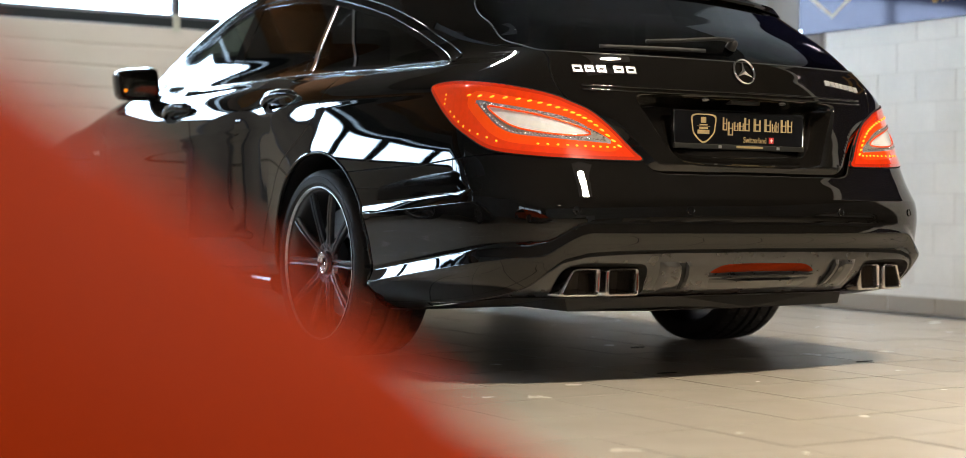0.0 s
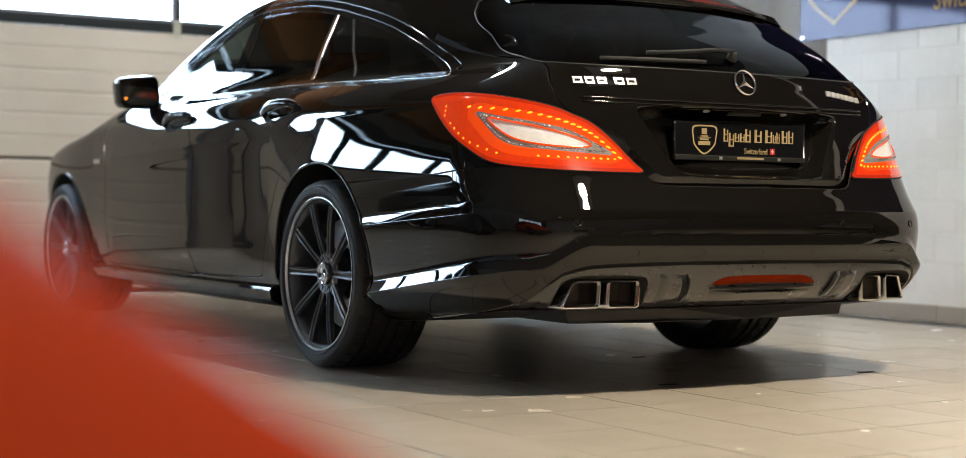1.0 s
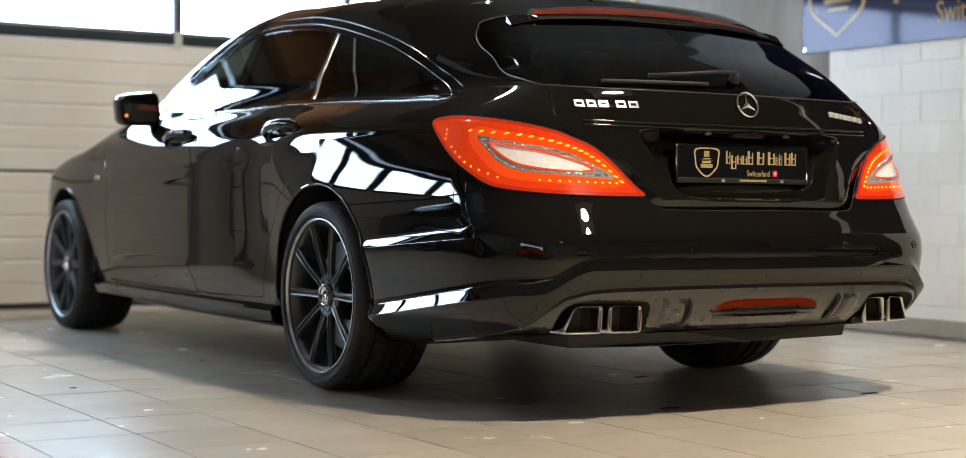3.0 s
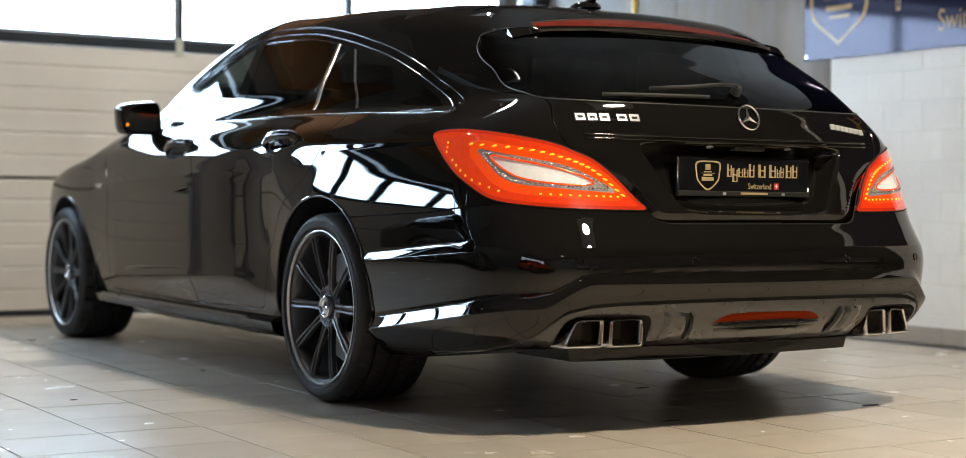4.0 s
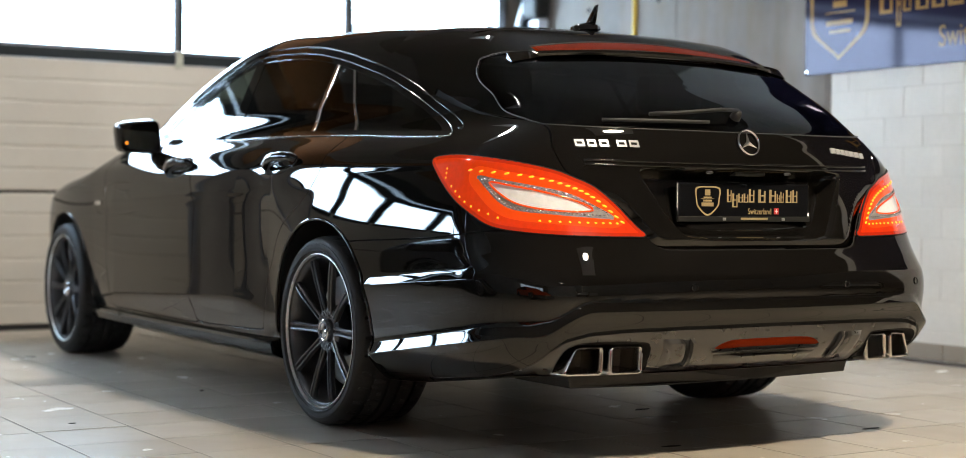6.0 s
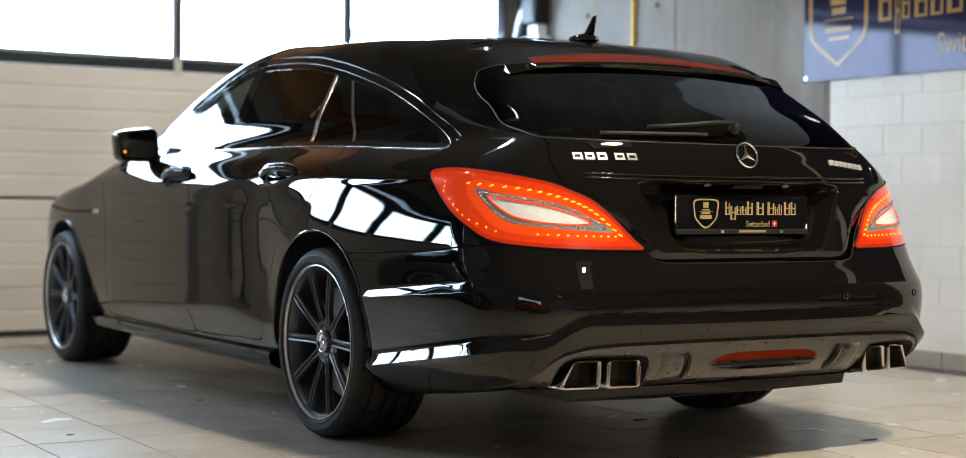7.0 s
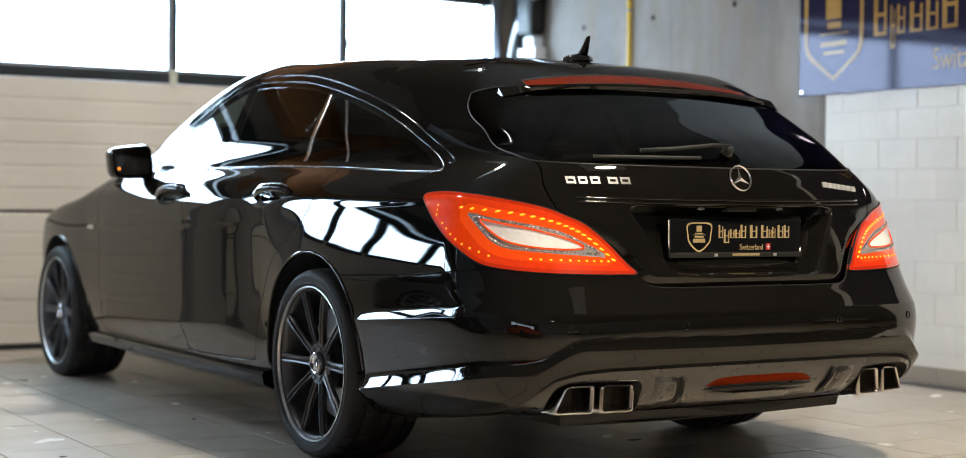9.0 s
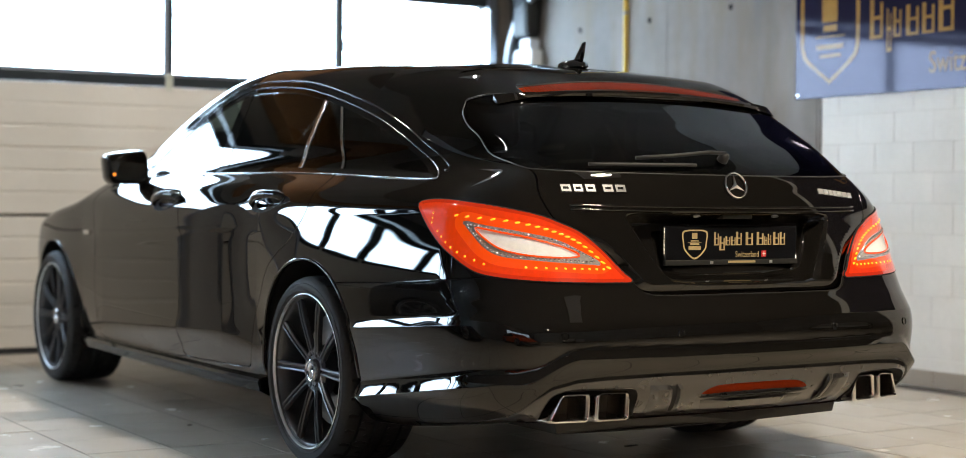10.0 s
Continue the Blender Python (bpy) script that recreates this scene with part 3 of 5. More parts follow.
LAMP_RED = material("tail_lamp_red", (.40, .010, .002), .10, 0, 1.0, .35, 60, emit=(1.0, .070, .001), power=.52)
LAMP_RIM = material("tail_lamp_dark_red", (.28, .008, .002), .10, 0, 1.0, .2, 60, emit=(1.0, .050, .001), power=.38)
LAMP_GLOW = material("tail_lamp_orange", (.60, .04, .003), .10, 0, 1.0, .3, 120, emit=(1.0, .090, .002), power=.56)
LAMP_CLEAR = material("clear_lamp_plastic", (.50, .47, .46), .12, .4, 1.0, .45, 220)
LAMP_CORE = material("silvered_reflector", (.95, .97, 1.0), .15, 0, 1.0, .12, 60, .0008)
LAMP_LED = material("amber_led", (.9, .35, .02), .2, 0, 0, 0, emit=(1.0, .25, .010), power=1.8)
for hand in (LEFT, RIGHT):
    lens = panel("tail_lamp", LAMP_RIM, {"tail_lamp"}, .012, .004, "glowing red and orange tail lamp", keep=hand)
    panel("red_field", LAMP_RED, {"lamp_field"}, .006, .0044, "glowing red lens", lens, hand)
    panel("glowing_band", LAMP_GLOW, {"lamp_glow"}, .006, .0038, "glowing orange band", lens, hand)
    panel("clear_strip", LAMP_CLEAR, {"clear_lamp"}, .006, .003, "ribbed clear lamp strip", lens, hand)
    panel("clear_window", LAMP_CORE, {"clear_lamp_core"}, .006, .0015, "silvered clear lamp window", lens, hand)
panel("brake_frame", BLACK, {"brake_frame"}, .006)
# the lamp is off; a faint emission is added to brighten its colour
panel("brake_lamp", material("brake_lamp_red", (.27, .024, .002), .5, 0, 0, .6, 110, emit=(1.0, .08, .003), power=.035, spec=.02), {"brake_lamp"}, .005, -.002, "long unlit orange-red brake lamp")


# ---------------------------------------------------------------- points on the car's skin
def on_side(y, z, off=0.0, hand=-1):
    """A point on the flank and its normal."""
    o = np.array([0.0, y, z])
    p = onto_body(o, np.array([float(hand), 0, 0]))
    n = body_normal(p[None])[0]
    return p + n * off, n


def on_rear(x, z, off=0.0):
    o = np.array([x, -.25, z])
    p = onto_body(o, np.array([0, -1.0, 0]))
    n = body_normal(p[None])[0]
    return p + n * off, n


def on_tail(s, z, off=0.0, hand=-1):
    """A point on the tail, by the way round the corner in metres."""
    a = s / .8
    o = np.array([0, -.35, z])
    p = onto_body(o, np.array([hand * math.cos(a), -math.sin(a), 0]))
    n = body_normal(p[None])[0]
    return p + n * off, n


def plaque(name, loop, put, thick, mat, parent, label=""):
    """A small flat piece that follows the skin: an outline in the skin's own two measures."""
    bm = bmesh.new()
    low = [bm.verts.new(put(u, v, -.001)[0]) for u, v in loop]
    top = [bm.verts.new(put(u, v, thick)[0]) for u, v in loop]
    n = len(loop)
    bm.faces.new(top)
    for i in range(n):
        j = (i + 1) % n
        bm.faces.new((low[i], low[j], top[j], top[i]))
    return part(name, bm, mat, parent, label)


def oblong(cu, cv, w, h):
    return [(cu - w / 2, cv - h / 2), (cu + w / 2, cv - h / 2), (cu + w / 2, cv + h / 2), (cu - w / 2, cv + h / 2)]


DARK_CHROME = material("dark_chrome", (.14, .145, .155), .16, 1.0, 0, .05, 60)
# chrome round the side windows
for hand in (-1, 1):
    dense = closed_curve(GLAZING[::14], 10)
    for lo, hi, r, mat in ((0, 133, .0022, DARK_CHROME), (132, 212, .0032, CHROME)):
        pts = [on_side(*dense[k % len(dense)], .001, hand)[0] for k in range(lo, hi)]
        v, f = tube(pts, r, 6, False, .8)
        mesh_object("window_trim", v, f, mat, car, "chrome trim round the side windows", smooth=True)
    # drip moulding above the glass
    upper = [(y, z) for y, z in closed_curve(GLAZING[::14], 6)[6:84]]
    pts = [on_side(y + (.012 if y > 1.2 else -.006), z + .026, .001, hand)[0] for y, z in upper]
    v, f = tube(pts, .0030, 6, False, .8)
    mesh_object("roof_moulding", v, f, PAINT, car, smooth=True)

# thin grey tube added to draw the highlight along the rear window's edge
v, f = tube([on_rear(x, z, .0005)[0] for x, z in GLASSLINE], .0020, 6, True)
mesh_object("rear_window_seal", v, f, material("edge_highlight_grey", (.05, .05, .05), .3), car, smooth=True)

# lamps' LED dots
LED_ROWS = [[(-.800, -.800, .842), (-.725, -.955, .825), (-.620, -1.013, .797), (-.545, -1.045, .760), (-.478, -1.083, .694)],
            [(-.845, -.745, .795), (-.838, -.830, .742), (-.805, -.935, .704)],
            [(-.715, -1.015, .696), (-.60, -1.065, .692), (-.500, -1.090, .690)],
            [(-.826, -.700, .848), (-.838, -.705, .820)]]
LED_COUNT = (19, 8, 10, 3)
LED_SIZE = ((2.1, .85), (.95, .85), (1.1, .85), (.85, .85))


def bead(r):
    v, f = [], []
    for i in range(4):
        a = math.pi * (i + .5) / 8
        for k in range(6):
            b = 2 * math.pi * k / 6
            v.append((r * math.cos(a) * math.cos(b), r * math.cos(a) * math.sin(b), r * math.sin(a) * .7))
    for i in range(3):
        for k in range(6):
            f.append((i * 6 + k, i * 6 + (k + 1) % 6, i * 6 + 6 + (k + 1) % 6, i * 6 + 6 + k))
    f.append((18, 19, 20, 21, 22, 23))
    return v, f


led_mesh = None
for lens, hand in ((bpy.data.objects["tail_lamp"], -1), (bpy.data.objects["tail_lamp.001"], 1)):
    for row, count, size in zip(LED_ROWS, LED_COUNT, LED_SIZE):
        q = np.array(rolled(row))
        along = np.linspace(0, 1, len(q))
        cu, cv = curve(along, q[:, 0]), curve(along, q[:, 1])
        for k in range(count):
            t = k / (count - 1)
            p, n = on_tail(float(cu(t)), float(cv(t)), .0035, hand)
            if led_mesh is None:
                v, f = bead(.0044)
                led_mesh = mesh_object("led", v, f, LAMP_LED, lens, "", smooth=True)
                ob = led_mesh
            else:
                ob = new("led", led_mesh.data)
                ob.parent = lens
            ahead = on_tail(float(cu(t + .01)), float(cv(t + .01)), .0035, hand)[0]
            z_axis = Vector(n)
            x_axis = (Vector(ahead - p) - z_axis * Vector(ahead - p).dot(z_axis)).normalized()
            if size[0] > 2:
                x_axis = (Matrix.Rotation(radians(-20 * hand), 3, z_axis) @ x_axis).normalized()
            turn = Matrix((x_axis, z_axis.cross(x_axis), z_axis)).transposed().to_4x4()
            ob.matrix_basis = Matrix.Translation(p) @ turn @ Matrix.Diagonal((*size, 1, 1))

# ribs round the clear part of each lamp
RIB = material("lamp_rib_chrome", (.80, .78, .76), .12, .9, 0, .2, 90)
for lens, hand in ((bpy.data.objects["tail_lamp"], -1), (bpy.data.objects["tail_lamp.001"], 1)):
    ring = closed_curve(INNER[::8], 40)
    ring = (ring - ring.mean(0)) * np.array([.90, .84]) + ring.mean(0)
    along = np.concatenate([[0], np.cumsum(np.linalg.norm(np.diff(np.vstack([ring, ring[:1]]), axis=0), axis=1))])
    rv, rf = [], []
    for s0 in np.arange(0, along[-1], .0095):
        i = int(np.searchsorted(along, s0, "right")) - 1
        p, n = on_tail(*ring[i % len(ring)], .004, hand)
        v, f = bead(.0042)
        m = Matrix.Translation(p) @ Vector(n).to_track_quat("Z", "Y").to_matrix().to_4x4()
        rf += [tuple(len(rv) + q for q in g) for g in f]
        rv += [m @ Vector(q) for q in v]
    mesh_object("lamp_ribs", rv, rf, RIB, lens, "ring of small chrome ribs", smooth=True)
    v, f = tube([on_tail(*q, .001, hand)[0] for q in LAMP[::2]], .0035, 6, True)
    mesh_object("lamp_gasket", v, f, SEAM, lens, "thin black lamp gasket", smooth=True)
    v, f = tube([on_tail(*q, .004, hand)[0] for q in INNER_B[::2]], .0030, 6, True)
    mesh_object("light_guide", v, f, LAMP_GLOW, lens, "thin red light guide", smooth=True)

# tailgate badges and emblem
SILVER = material("satin_silver", (.78, .78, .80), .35, .55, 0, .1, 200)
put = lambda u, v, o: on_rear(u, v, o)
for cu, w in ((-.561, .028), (-.526, .026), (-.490, .028), (-.438, .030), (-.400, .030)):
    bar = plaque("badge_bar", oblong(cu, .924, w, .021), put, .0035, CHROME, car, "small chrome badge bar")
    plaque("badge_inset", oblong(cu, .924, w * .56, .0065), lambda u, v, o: on_rear(u, v, o + .0038), .0006, PAINT, bar)
for cu, w in ((.392, .024), (.420, .022), (.446, .020), (.470, .020), (.497, .026), (.528, .028), (.560, .024)):
    plaque("badge_bar", oblong(cu, .924 - .012 * ((cu - .39) / .17), w, .016), put, .003, SILVER, car, "small silver badge bar")
centre, normal = on_rear(0, .937, .003)
face = Matrix.Translation(centre) @ Vector(normal).to_track_quat("Z", "Y").to_matrix().to_4x4()
v, f = lathe([(0, .036), (.004, .037), (.006, .0395), (.004, .042), (0, .043)], 40, "z", True)
emblem = mesh_object("emblem", v, f, CHROME, car, "round chrome emblem", smooth=40)
emblem.matrix_basis = face
bm = bmesh.new()
for k in range(3):
    a = math.radians(90 + 120 * k + 0)
    u = Vector((math.cos(a), math.sin(a), 0))
    w = Vector((-u.y, u.x, 0))
    vs = [bm.verts.new(w * .008), bm.verts.new(u * .037), bm.verts.new(-w * .008), bm.verts.new((0, 0, .006))]
    bm.faces.new((vs[0], vs[1], vs[3])), bm.faces.new((vs[1], vs[2], vs[3])), bm.faces.new((vs[2], vs[0], vs[3]))
part("emblem_spokes", bm, CHROME, emblem)
# ledge over the number plate
for z, r in ((.870, .004), (.858, .003)):
    v, f = tube([on_rear(x, z + .004 * (x / .5) ** 2, .001)[0] for x in np.linspace(-.56, .56, 41)], r, 6)
    mesh_object("tailgate_ledge", v, f, PAINT, car, smooth=True)

# number plate
PLATE_Y = -1.068
INK = material("gold_print", (.62, .47, .24), .35, .4, 0, .1, 200)
PLATE = material("plate_black", (.006, .006, .007), .1, 0, 0.6, .3, 60, spec=.4)
plate = part("number_plate", box(-.262, .262, PLATE_Y - .002, PLATE_Y + .016, .697, .815, .005), PLATE, car, "black dealer number plate with gold print")
part("holder_strip", box(-.262, .262, PLATE_Y - .006, PLATE_Y + .004, .697, .713, .002), BLACK, plate)


def plate_piece(name, loop, mat, y=PLATE_Y - .0035, label=""):
    bm = prism([(u, y, w) for u, w in loop], .0015, (0, 1, 0))
    return part(name, bm, mat, plate, label)


shield = closed_curve([(-.195, .799), (-.149, .804), (-.102, .799), (-.102, .765), (-.110, .740), (-.149, .714), (-.187, .740), (-.195, .765)], 5)
inner = (shield - shield.mean(0)) * .88 + shield.mean(0)
bm = bmesh.new()
n = len(shield)
a = [bm.verts.new((u, PLATE_Y - .0035, w)) for u, w in shield]
b = [bm.verts.new((u, PLATE_Y - .0035, w)) for u, w in inner]
for i in range(n):
    bm.faces.new((a[i], a[(i + 1) % n], b[(i + 1) % n], b[i]))
part("shield_outline", bm, INK, plate, "gold shield outline")
for u0, u1, w0, w1 in ((-.159, -.139, .776, .794), (-.164, -.134, .7685, .7725), (-.175, -.123, .7655, .7668), (-.166, -.132, .7575, .7635), (-.172, -.126, .743, .755)):
    plate_piece("shield_mark", [(u0, w0), (u1, w0), (u1, w1), (u0, w1)], INK)


def type_marks(u0, u1, base, top, bold=.34):
    """Plain upright strokes and a thin tie in the place of one printed letter: outlines in two measures."""
    w = u1 - u0
    a, b = u0 + bold * w, u1 - bold * .62 * w
    tie = (top - base) * .09
    mid = base + (top - base) * .48
    return [[(u0, base), (a, base), (a, top), (u0, top)], [(b, base), (u1, base), (u1, top - .1 * (top - base)), (b, top - .1 * (top - base))],
            [(a, mid), (b, mid), (b, mid + tie), (a, mid + tie)], [(a, base), (b, base), (b, base + tie), (a, base + tie)]]


for u0, u1, low, high in ((-.0736, -.056, .756, .796), (-.053, -.032, .741, .783), (-.0295, -.011, .756, .783), (-.008, .0105, .756, .783), (.013, .035, .756, .797), (.051, .080, .756, .796),
                          (.0953, .123, .756, .796), (.1265, .138, .756, .783), (.141, .154, .756, .790), (.163, .187, .756, .796), (.190, .211, .756, .796)):
    bm = bmesh.new()
    for loop in type_marks(u0, u1, low, high):
        prism([(u, PLATE_Y - .0035, w) for u, w in loop], .0015, (0, 1, 0), bm=bm)
    part("name_mark", bm, INK, plate)
plate_piece("strip_bar", [(-.021, .7025), (.087, .7025), (.087, .7095), (-.021, .7095)], INK, PLATE_Y - .0075)
for u in (-.086, .150):
    plate_piece("strip_mark", [(u - .006, .7005), (u + .006, .7005), (u + .006, .7095), (u - .006, .7095)], LIP, PLATE_Y - .0075)
plate_piece("flag", [(.115, .720), (.134, .720), (.134, .739), (.115, .739)], material("flag_red", (.6, .03, .03), .4), label="small red flag with a white cross")
WHITE = material("white_print", (.8, .8, .8), .5)
plate_piece("flag_cross", [(.123, .723), (.126, .723), (.126, .736), (.123, .736)], WHITE, PLATE_Y - .0042)
plate_piece("flag_cross", [(.1185, .728), (.1305, .728), (.1305, .731), (.1185, .731)], WHITE, PLATE_Y - .0046)


def lettering(name, text, size, m, mat, parent, depth=.0008):
    data = bpy.data.curves.new(name, "FONT")
    data.body, data.size, data.extrude = text, size, depth
    data.align_x = "CENTER"
    tmp = new("tmp", data)
    bpy.context.view_layer.update()
    me = bpy.data.meshes.new_from_object(tmp.evaluated_get(bpy.context.evaluated_depsgraph_get()))
    bpy.data.objects.remove(tmp)
    bpy.data.curves.remove(data)
    me.materials.clear()
    me.materials.append(mat)
    ob = new(name, me)
    ob.parent = parent
    ob.matrix_basis = m
    return ob


lettering("lettering", "Switzerland", .026, pose(.057, PLATE_Y - .0035, .720, 90) @ Matrix.Diagonal((.78, 1, 1, 1)), INK, plate)
for x in (-.155, .155):
    v, f = lathe([(0, .0), (0, .006), (.003, .007), (.004, .005)], 16, "z")
    ob = mesh_object("plate_lamp", v, f, material("lamp_lens", (.4, .4, .4), .1, 0, .5), car, "small clear plate lamp", smooth=50)
    ob.matrix_basis = pose(x, -1.085, .846, 150) @ Matrix.Diagonal((2.0, 1, 1, 1))
part("gate_handle", box(-.06, .06, -1.092, -1.06, .836, .848, .004), BLACK, car)

# parking sensors
for x in (-.665, -.30, .30, .665):
    p, nrm = on_rear(x, .508, .0005)
    v, f = lathe([(0, .0), (.0006, .008), (.0006, .0095), (.002, .0105), (.0, .0118)], 24, "z")
    ob = mesh_object("parking_sensor", v, f, PAINT, car, smooth=50)
    v, f = lathe([(.0012, .0100), (.0022, .0110), (.0012, .0120)], 24, "z")
    mesh_object("sensor_ring", v, f, DARK_CHROME, ob, "thin dark chrome ring", smooth=50)
    ob.matrix_basis = Matrix.Translation(p) @ Vector(nrm).to_track_quat("Z", "Y").to_matrix().to_4x4()

# rear wiper
wiper = thing("rear_wiper", "", "")
wiper.parent = car
pivot, nrm = on_rear(-.012, 1.012, .012)
v, f = lathe([(-.012, .024), (.012, .022), (.022, .016), (.026, .008), (.026, 0)], 24, "z")
ob = mesh_object("pivot_cap", v, f, BLACK, wiper, smooth=50)
ob.matrix_basis = Matrix.Translation(pivot) @ Vector(nrm).to_track_quat("Z", "Y").to_matrix().to_4x4() @ Matrix.Diagonal((.72, .72, .8, 1))
v, f = tube([on_rear(-.012, 1.014, .030)[0], on_rear(-.08, 1.012, .034)[0], on_rear(-.20, 1.004, .030)[0], on_rear(-.33, .999, .024)[0]], .0075, 8, False, .8)
mesh_object("arm", v, f, BLACK, wiper, smooth=True)
v, f = tube([on_rear(x, .990 + .004 * (x + .3), .010)[0] for x in np.linspace(-.475, -.13, 14)], .0048, 6, False, 1.3)
mesh_object("blade", v, f, RUBBER, wiper, smooth=True)

# fine ribs across the high brake lamp
ribs_v, ribs_f = [], []
for x in np.linspace(-.44, .44, 66):
    mid, tall = 1.268 - .16 * x**2, .011 - .016 * x**2
    v, f = tube([on_rear(x, mid - tall, .0005)[0], on_rear(x, mid + tall, .0005)[0]], .0022, 4)
    ribs_f += [tuple(len(ribs_v) + k for k in g) for g in f]
    ribs_v += v
mesh_object("brake_lamp_ribs", ribs_v, ribs_f, material("brake_lamp_rib_red", (.20, .016, .002), .4), bpy.data.objects["brake_lamp"], "fine dark red ribs")

# spoiler lip and roof aerial
xs = np.linspace(-.565, .565, 61)
verts, faces = [], []
for x in xs:
    p, nrm = on_rear(x, 1.234 - .02 * (x / .5) ** 2, 0)
    q, _ = on_rear(x, 1.250 - .05 * (x / .5) ** 2, 0)
    out = np.array([0, -1.0, 0])
    tip = .024 * (1 - .35 * (abs(x) / .565) ** 6)
    verts += [q + nrm * .001, p + out * tip * .8 + np.array([0, 0, .010]), p + out * tip + np.array([0, 0, .002]), p + out * tip * .9 + np.array([0, 0, -.006]), p + np.array([0, .01, -.010])]
for i in range(60):
    for k in range(4):
        faces.append((i * 5 + k, i * 5 + k + 1, i * 5 + k + 6, i * 5 + k + 5))
faces += [(0, 1, 2, 3, 4), tuple(60 * 5 + k for k in (4, 3, 2, 1, 0))]
mesh_object("spoiler_lip", verts, faces, PAINT, car, "black roof spoiler lip", smooth=40)
fin_y, fin_z = -.20, float(ROOF(np.array(-.20))) - .004
v, f = [], []
prof = [(-.085, .045, .0), (-.08, .042, .014), (-.06, .030, .022), (-.076, .011, .027), (-.084, .008, .055), (-.090, .005, .080), (-.091, .002, .084)]
front_of = [.060, .055, .04, -.022, -.048, -.068, -.076]
n = 20
for (b0, half, z), fr in zip(prof, front_of):
    for k in range(n):
        a = 2 * math.pi * k / n
        v.append((half * math.sin(a), (b0 + fr) / 2 - (b0 - fr) / 2 * math.cos(a), z))
for i in range(len(prof) - 1):
    for k in range(n):
        f.append((i * n + k, i * n + (k + 1) % n, (i + 1) * n + (k + 1) % n, (i + 1) * n + k))
f.append(tuple((len(prof) - 1) * n + k for k in range(n)))
fin = mesh_object("roof_aerial", v, f, PAINT, car, "black shark-fin roof aerial", smooth=50)
fin.location = (0, fin_y, fin_z)


# tail pipes
THROAT = material("sooty_pipe_throat", (.075, .060, .048), .6, .6, 0, .4, 40)
def pipe(x0, x1, x2, x3, zt, zb, y):
    """A four-cornered chrome pipe with rounded corners and a hollow mouth: bottom from x0 to x1, top from x3 to x2."""
    def ring(grow, yy):
        c = np.array([(x0, zb), (x1, zb), (x2, zt), (x3, zt)], float)
        m = c.mean(0)
        out = []
        for i in range(4):
            a, b, d = c[i - 1], c[i], c[(i + 1) % 4]
            r = .014
            ua, ud = (a - b) / np.linalg.norm(a - b), (d - b) / np.linalg.norm(d - b)
            for t in np.linspace(0, 1, 6):
                p = (1 - t) ** 2 * (b + ua * r) + 2 * t * (1 - t) * b + t * t * (b + ud * r)
                w = m - p
                out.append(p + w / np.linalg.norm(w) * grow)
        return [(p[0], yy + float(on_rear(min(max(p[0], -.73), .73), .30)[0][1]) + 1.135, p[1]) for p in out]
    rings = [ring(0, y + .16), ring(0, y + .016), ring(.0015, y + .006), ring(.005, y + .001), ring(.009, y), ring(.0125, y + .003), ring(.0155, y + .010), ring(.018, y + .03), ring(.025, y + .085)]
    n = len(rings[0])
    v = [p for r in rings for p in r]
    f = [(i * n + k, i * n + (k + 1) % n, (i + 1) * n + (k + 1) % n, (i + 1) * n + k) for i in range(len(rings) - 1) for k in range(n)]
    ob = mesh_object("tail_pipe", v, f, STEEL, car, "polished square exhaust tail pipe", smooth=40)
    mesh_object("pipe_throat", [(p[0], p[1] - .004, p[2]) for p in rings[-1]], [tuple(range(n))], THROAT, ob)
    return ob


for h in (-1, 1):
    pipe(h * .690, h * .568, h * .564, h * .655, .345, .258, -1.140)
    pipe(h * .552, h * .442, h * .438, h * .548, .345, .258, -1.140)

# diffuser: raised panels with dark joints, and the hanging valance
def patch(name, corners, off, mat, parent, label="", n=6):
    """A raised piece between four corners that follows the skin."""
    (u0, w0), (u1, w1), (u2, w2), (u3, w3) = corners
    v, f = [], []
    for i in range(n + 1):
        for k in range(n + 1):
            s, t = k / n, i / n
            u = (u0 * (1 - s) + u1 * s) * (1 - t) + (u3 * (1 - s) + u2 * s) * t
            w = (w0 * (1 - s) + w1 * s) * (1 - t) + (w3 * (1 - s) + w2 * s) * t
            rim = .012 if i in (0, n) or k in (0, n) else 0
            p = on_rear(u, w, 0)[0]
            v.append((p[0], p[1] - off + rim, p[2]))
    for i in range(n):
        for k in range(n):
            q = i * (n + 1) + k
            f.append((q, q + 1, q + n + 2, q + n + 1))
    return mesh_object(name, v, f, mat, parent, label, smooth=50)


for h in (-1, 1):
    patch("panel_joint", [(h * u, w) for u, w in ((.398, .366), (.285, .366), (.262, .268), (.385, .268))], .001, SEAM, car)
    patch("diffuser_panel", [(h * u, w) for u, w in ((.392, .360), (.318, .360), (.292, .274), (.378, .274))], .008, CARBON, car)
    patch("diffuser_fin", [(h * u, w) for u, w in ((.306, .360), (.288, .360), (.266, .274), (.284, .274))], .012, CARBON, car)
patch("reflector_frame", [(-.222, .318), (.222, .318), (.205, .312), (-.205, .312)], .006, SEAM, car)
patch("diffuser_plate", [(-.200, .306), (.200, .306), (.175, .266), (-.175, .266)], .007, CARBON, car)
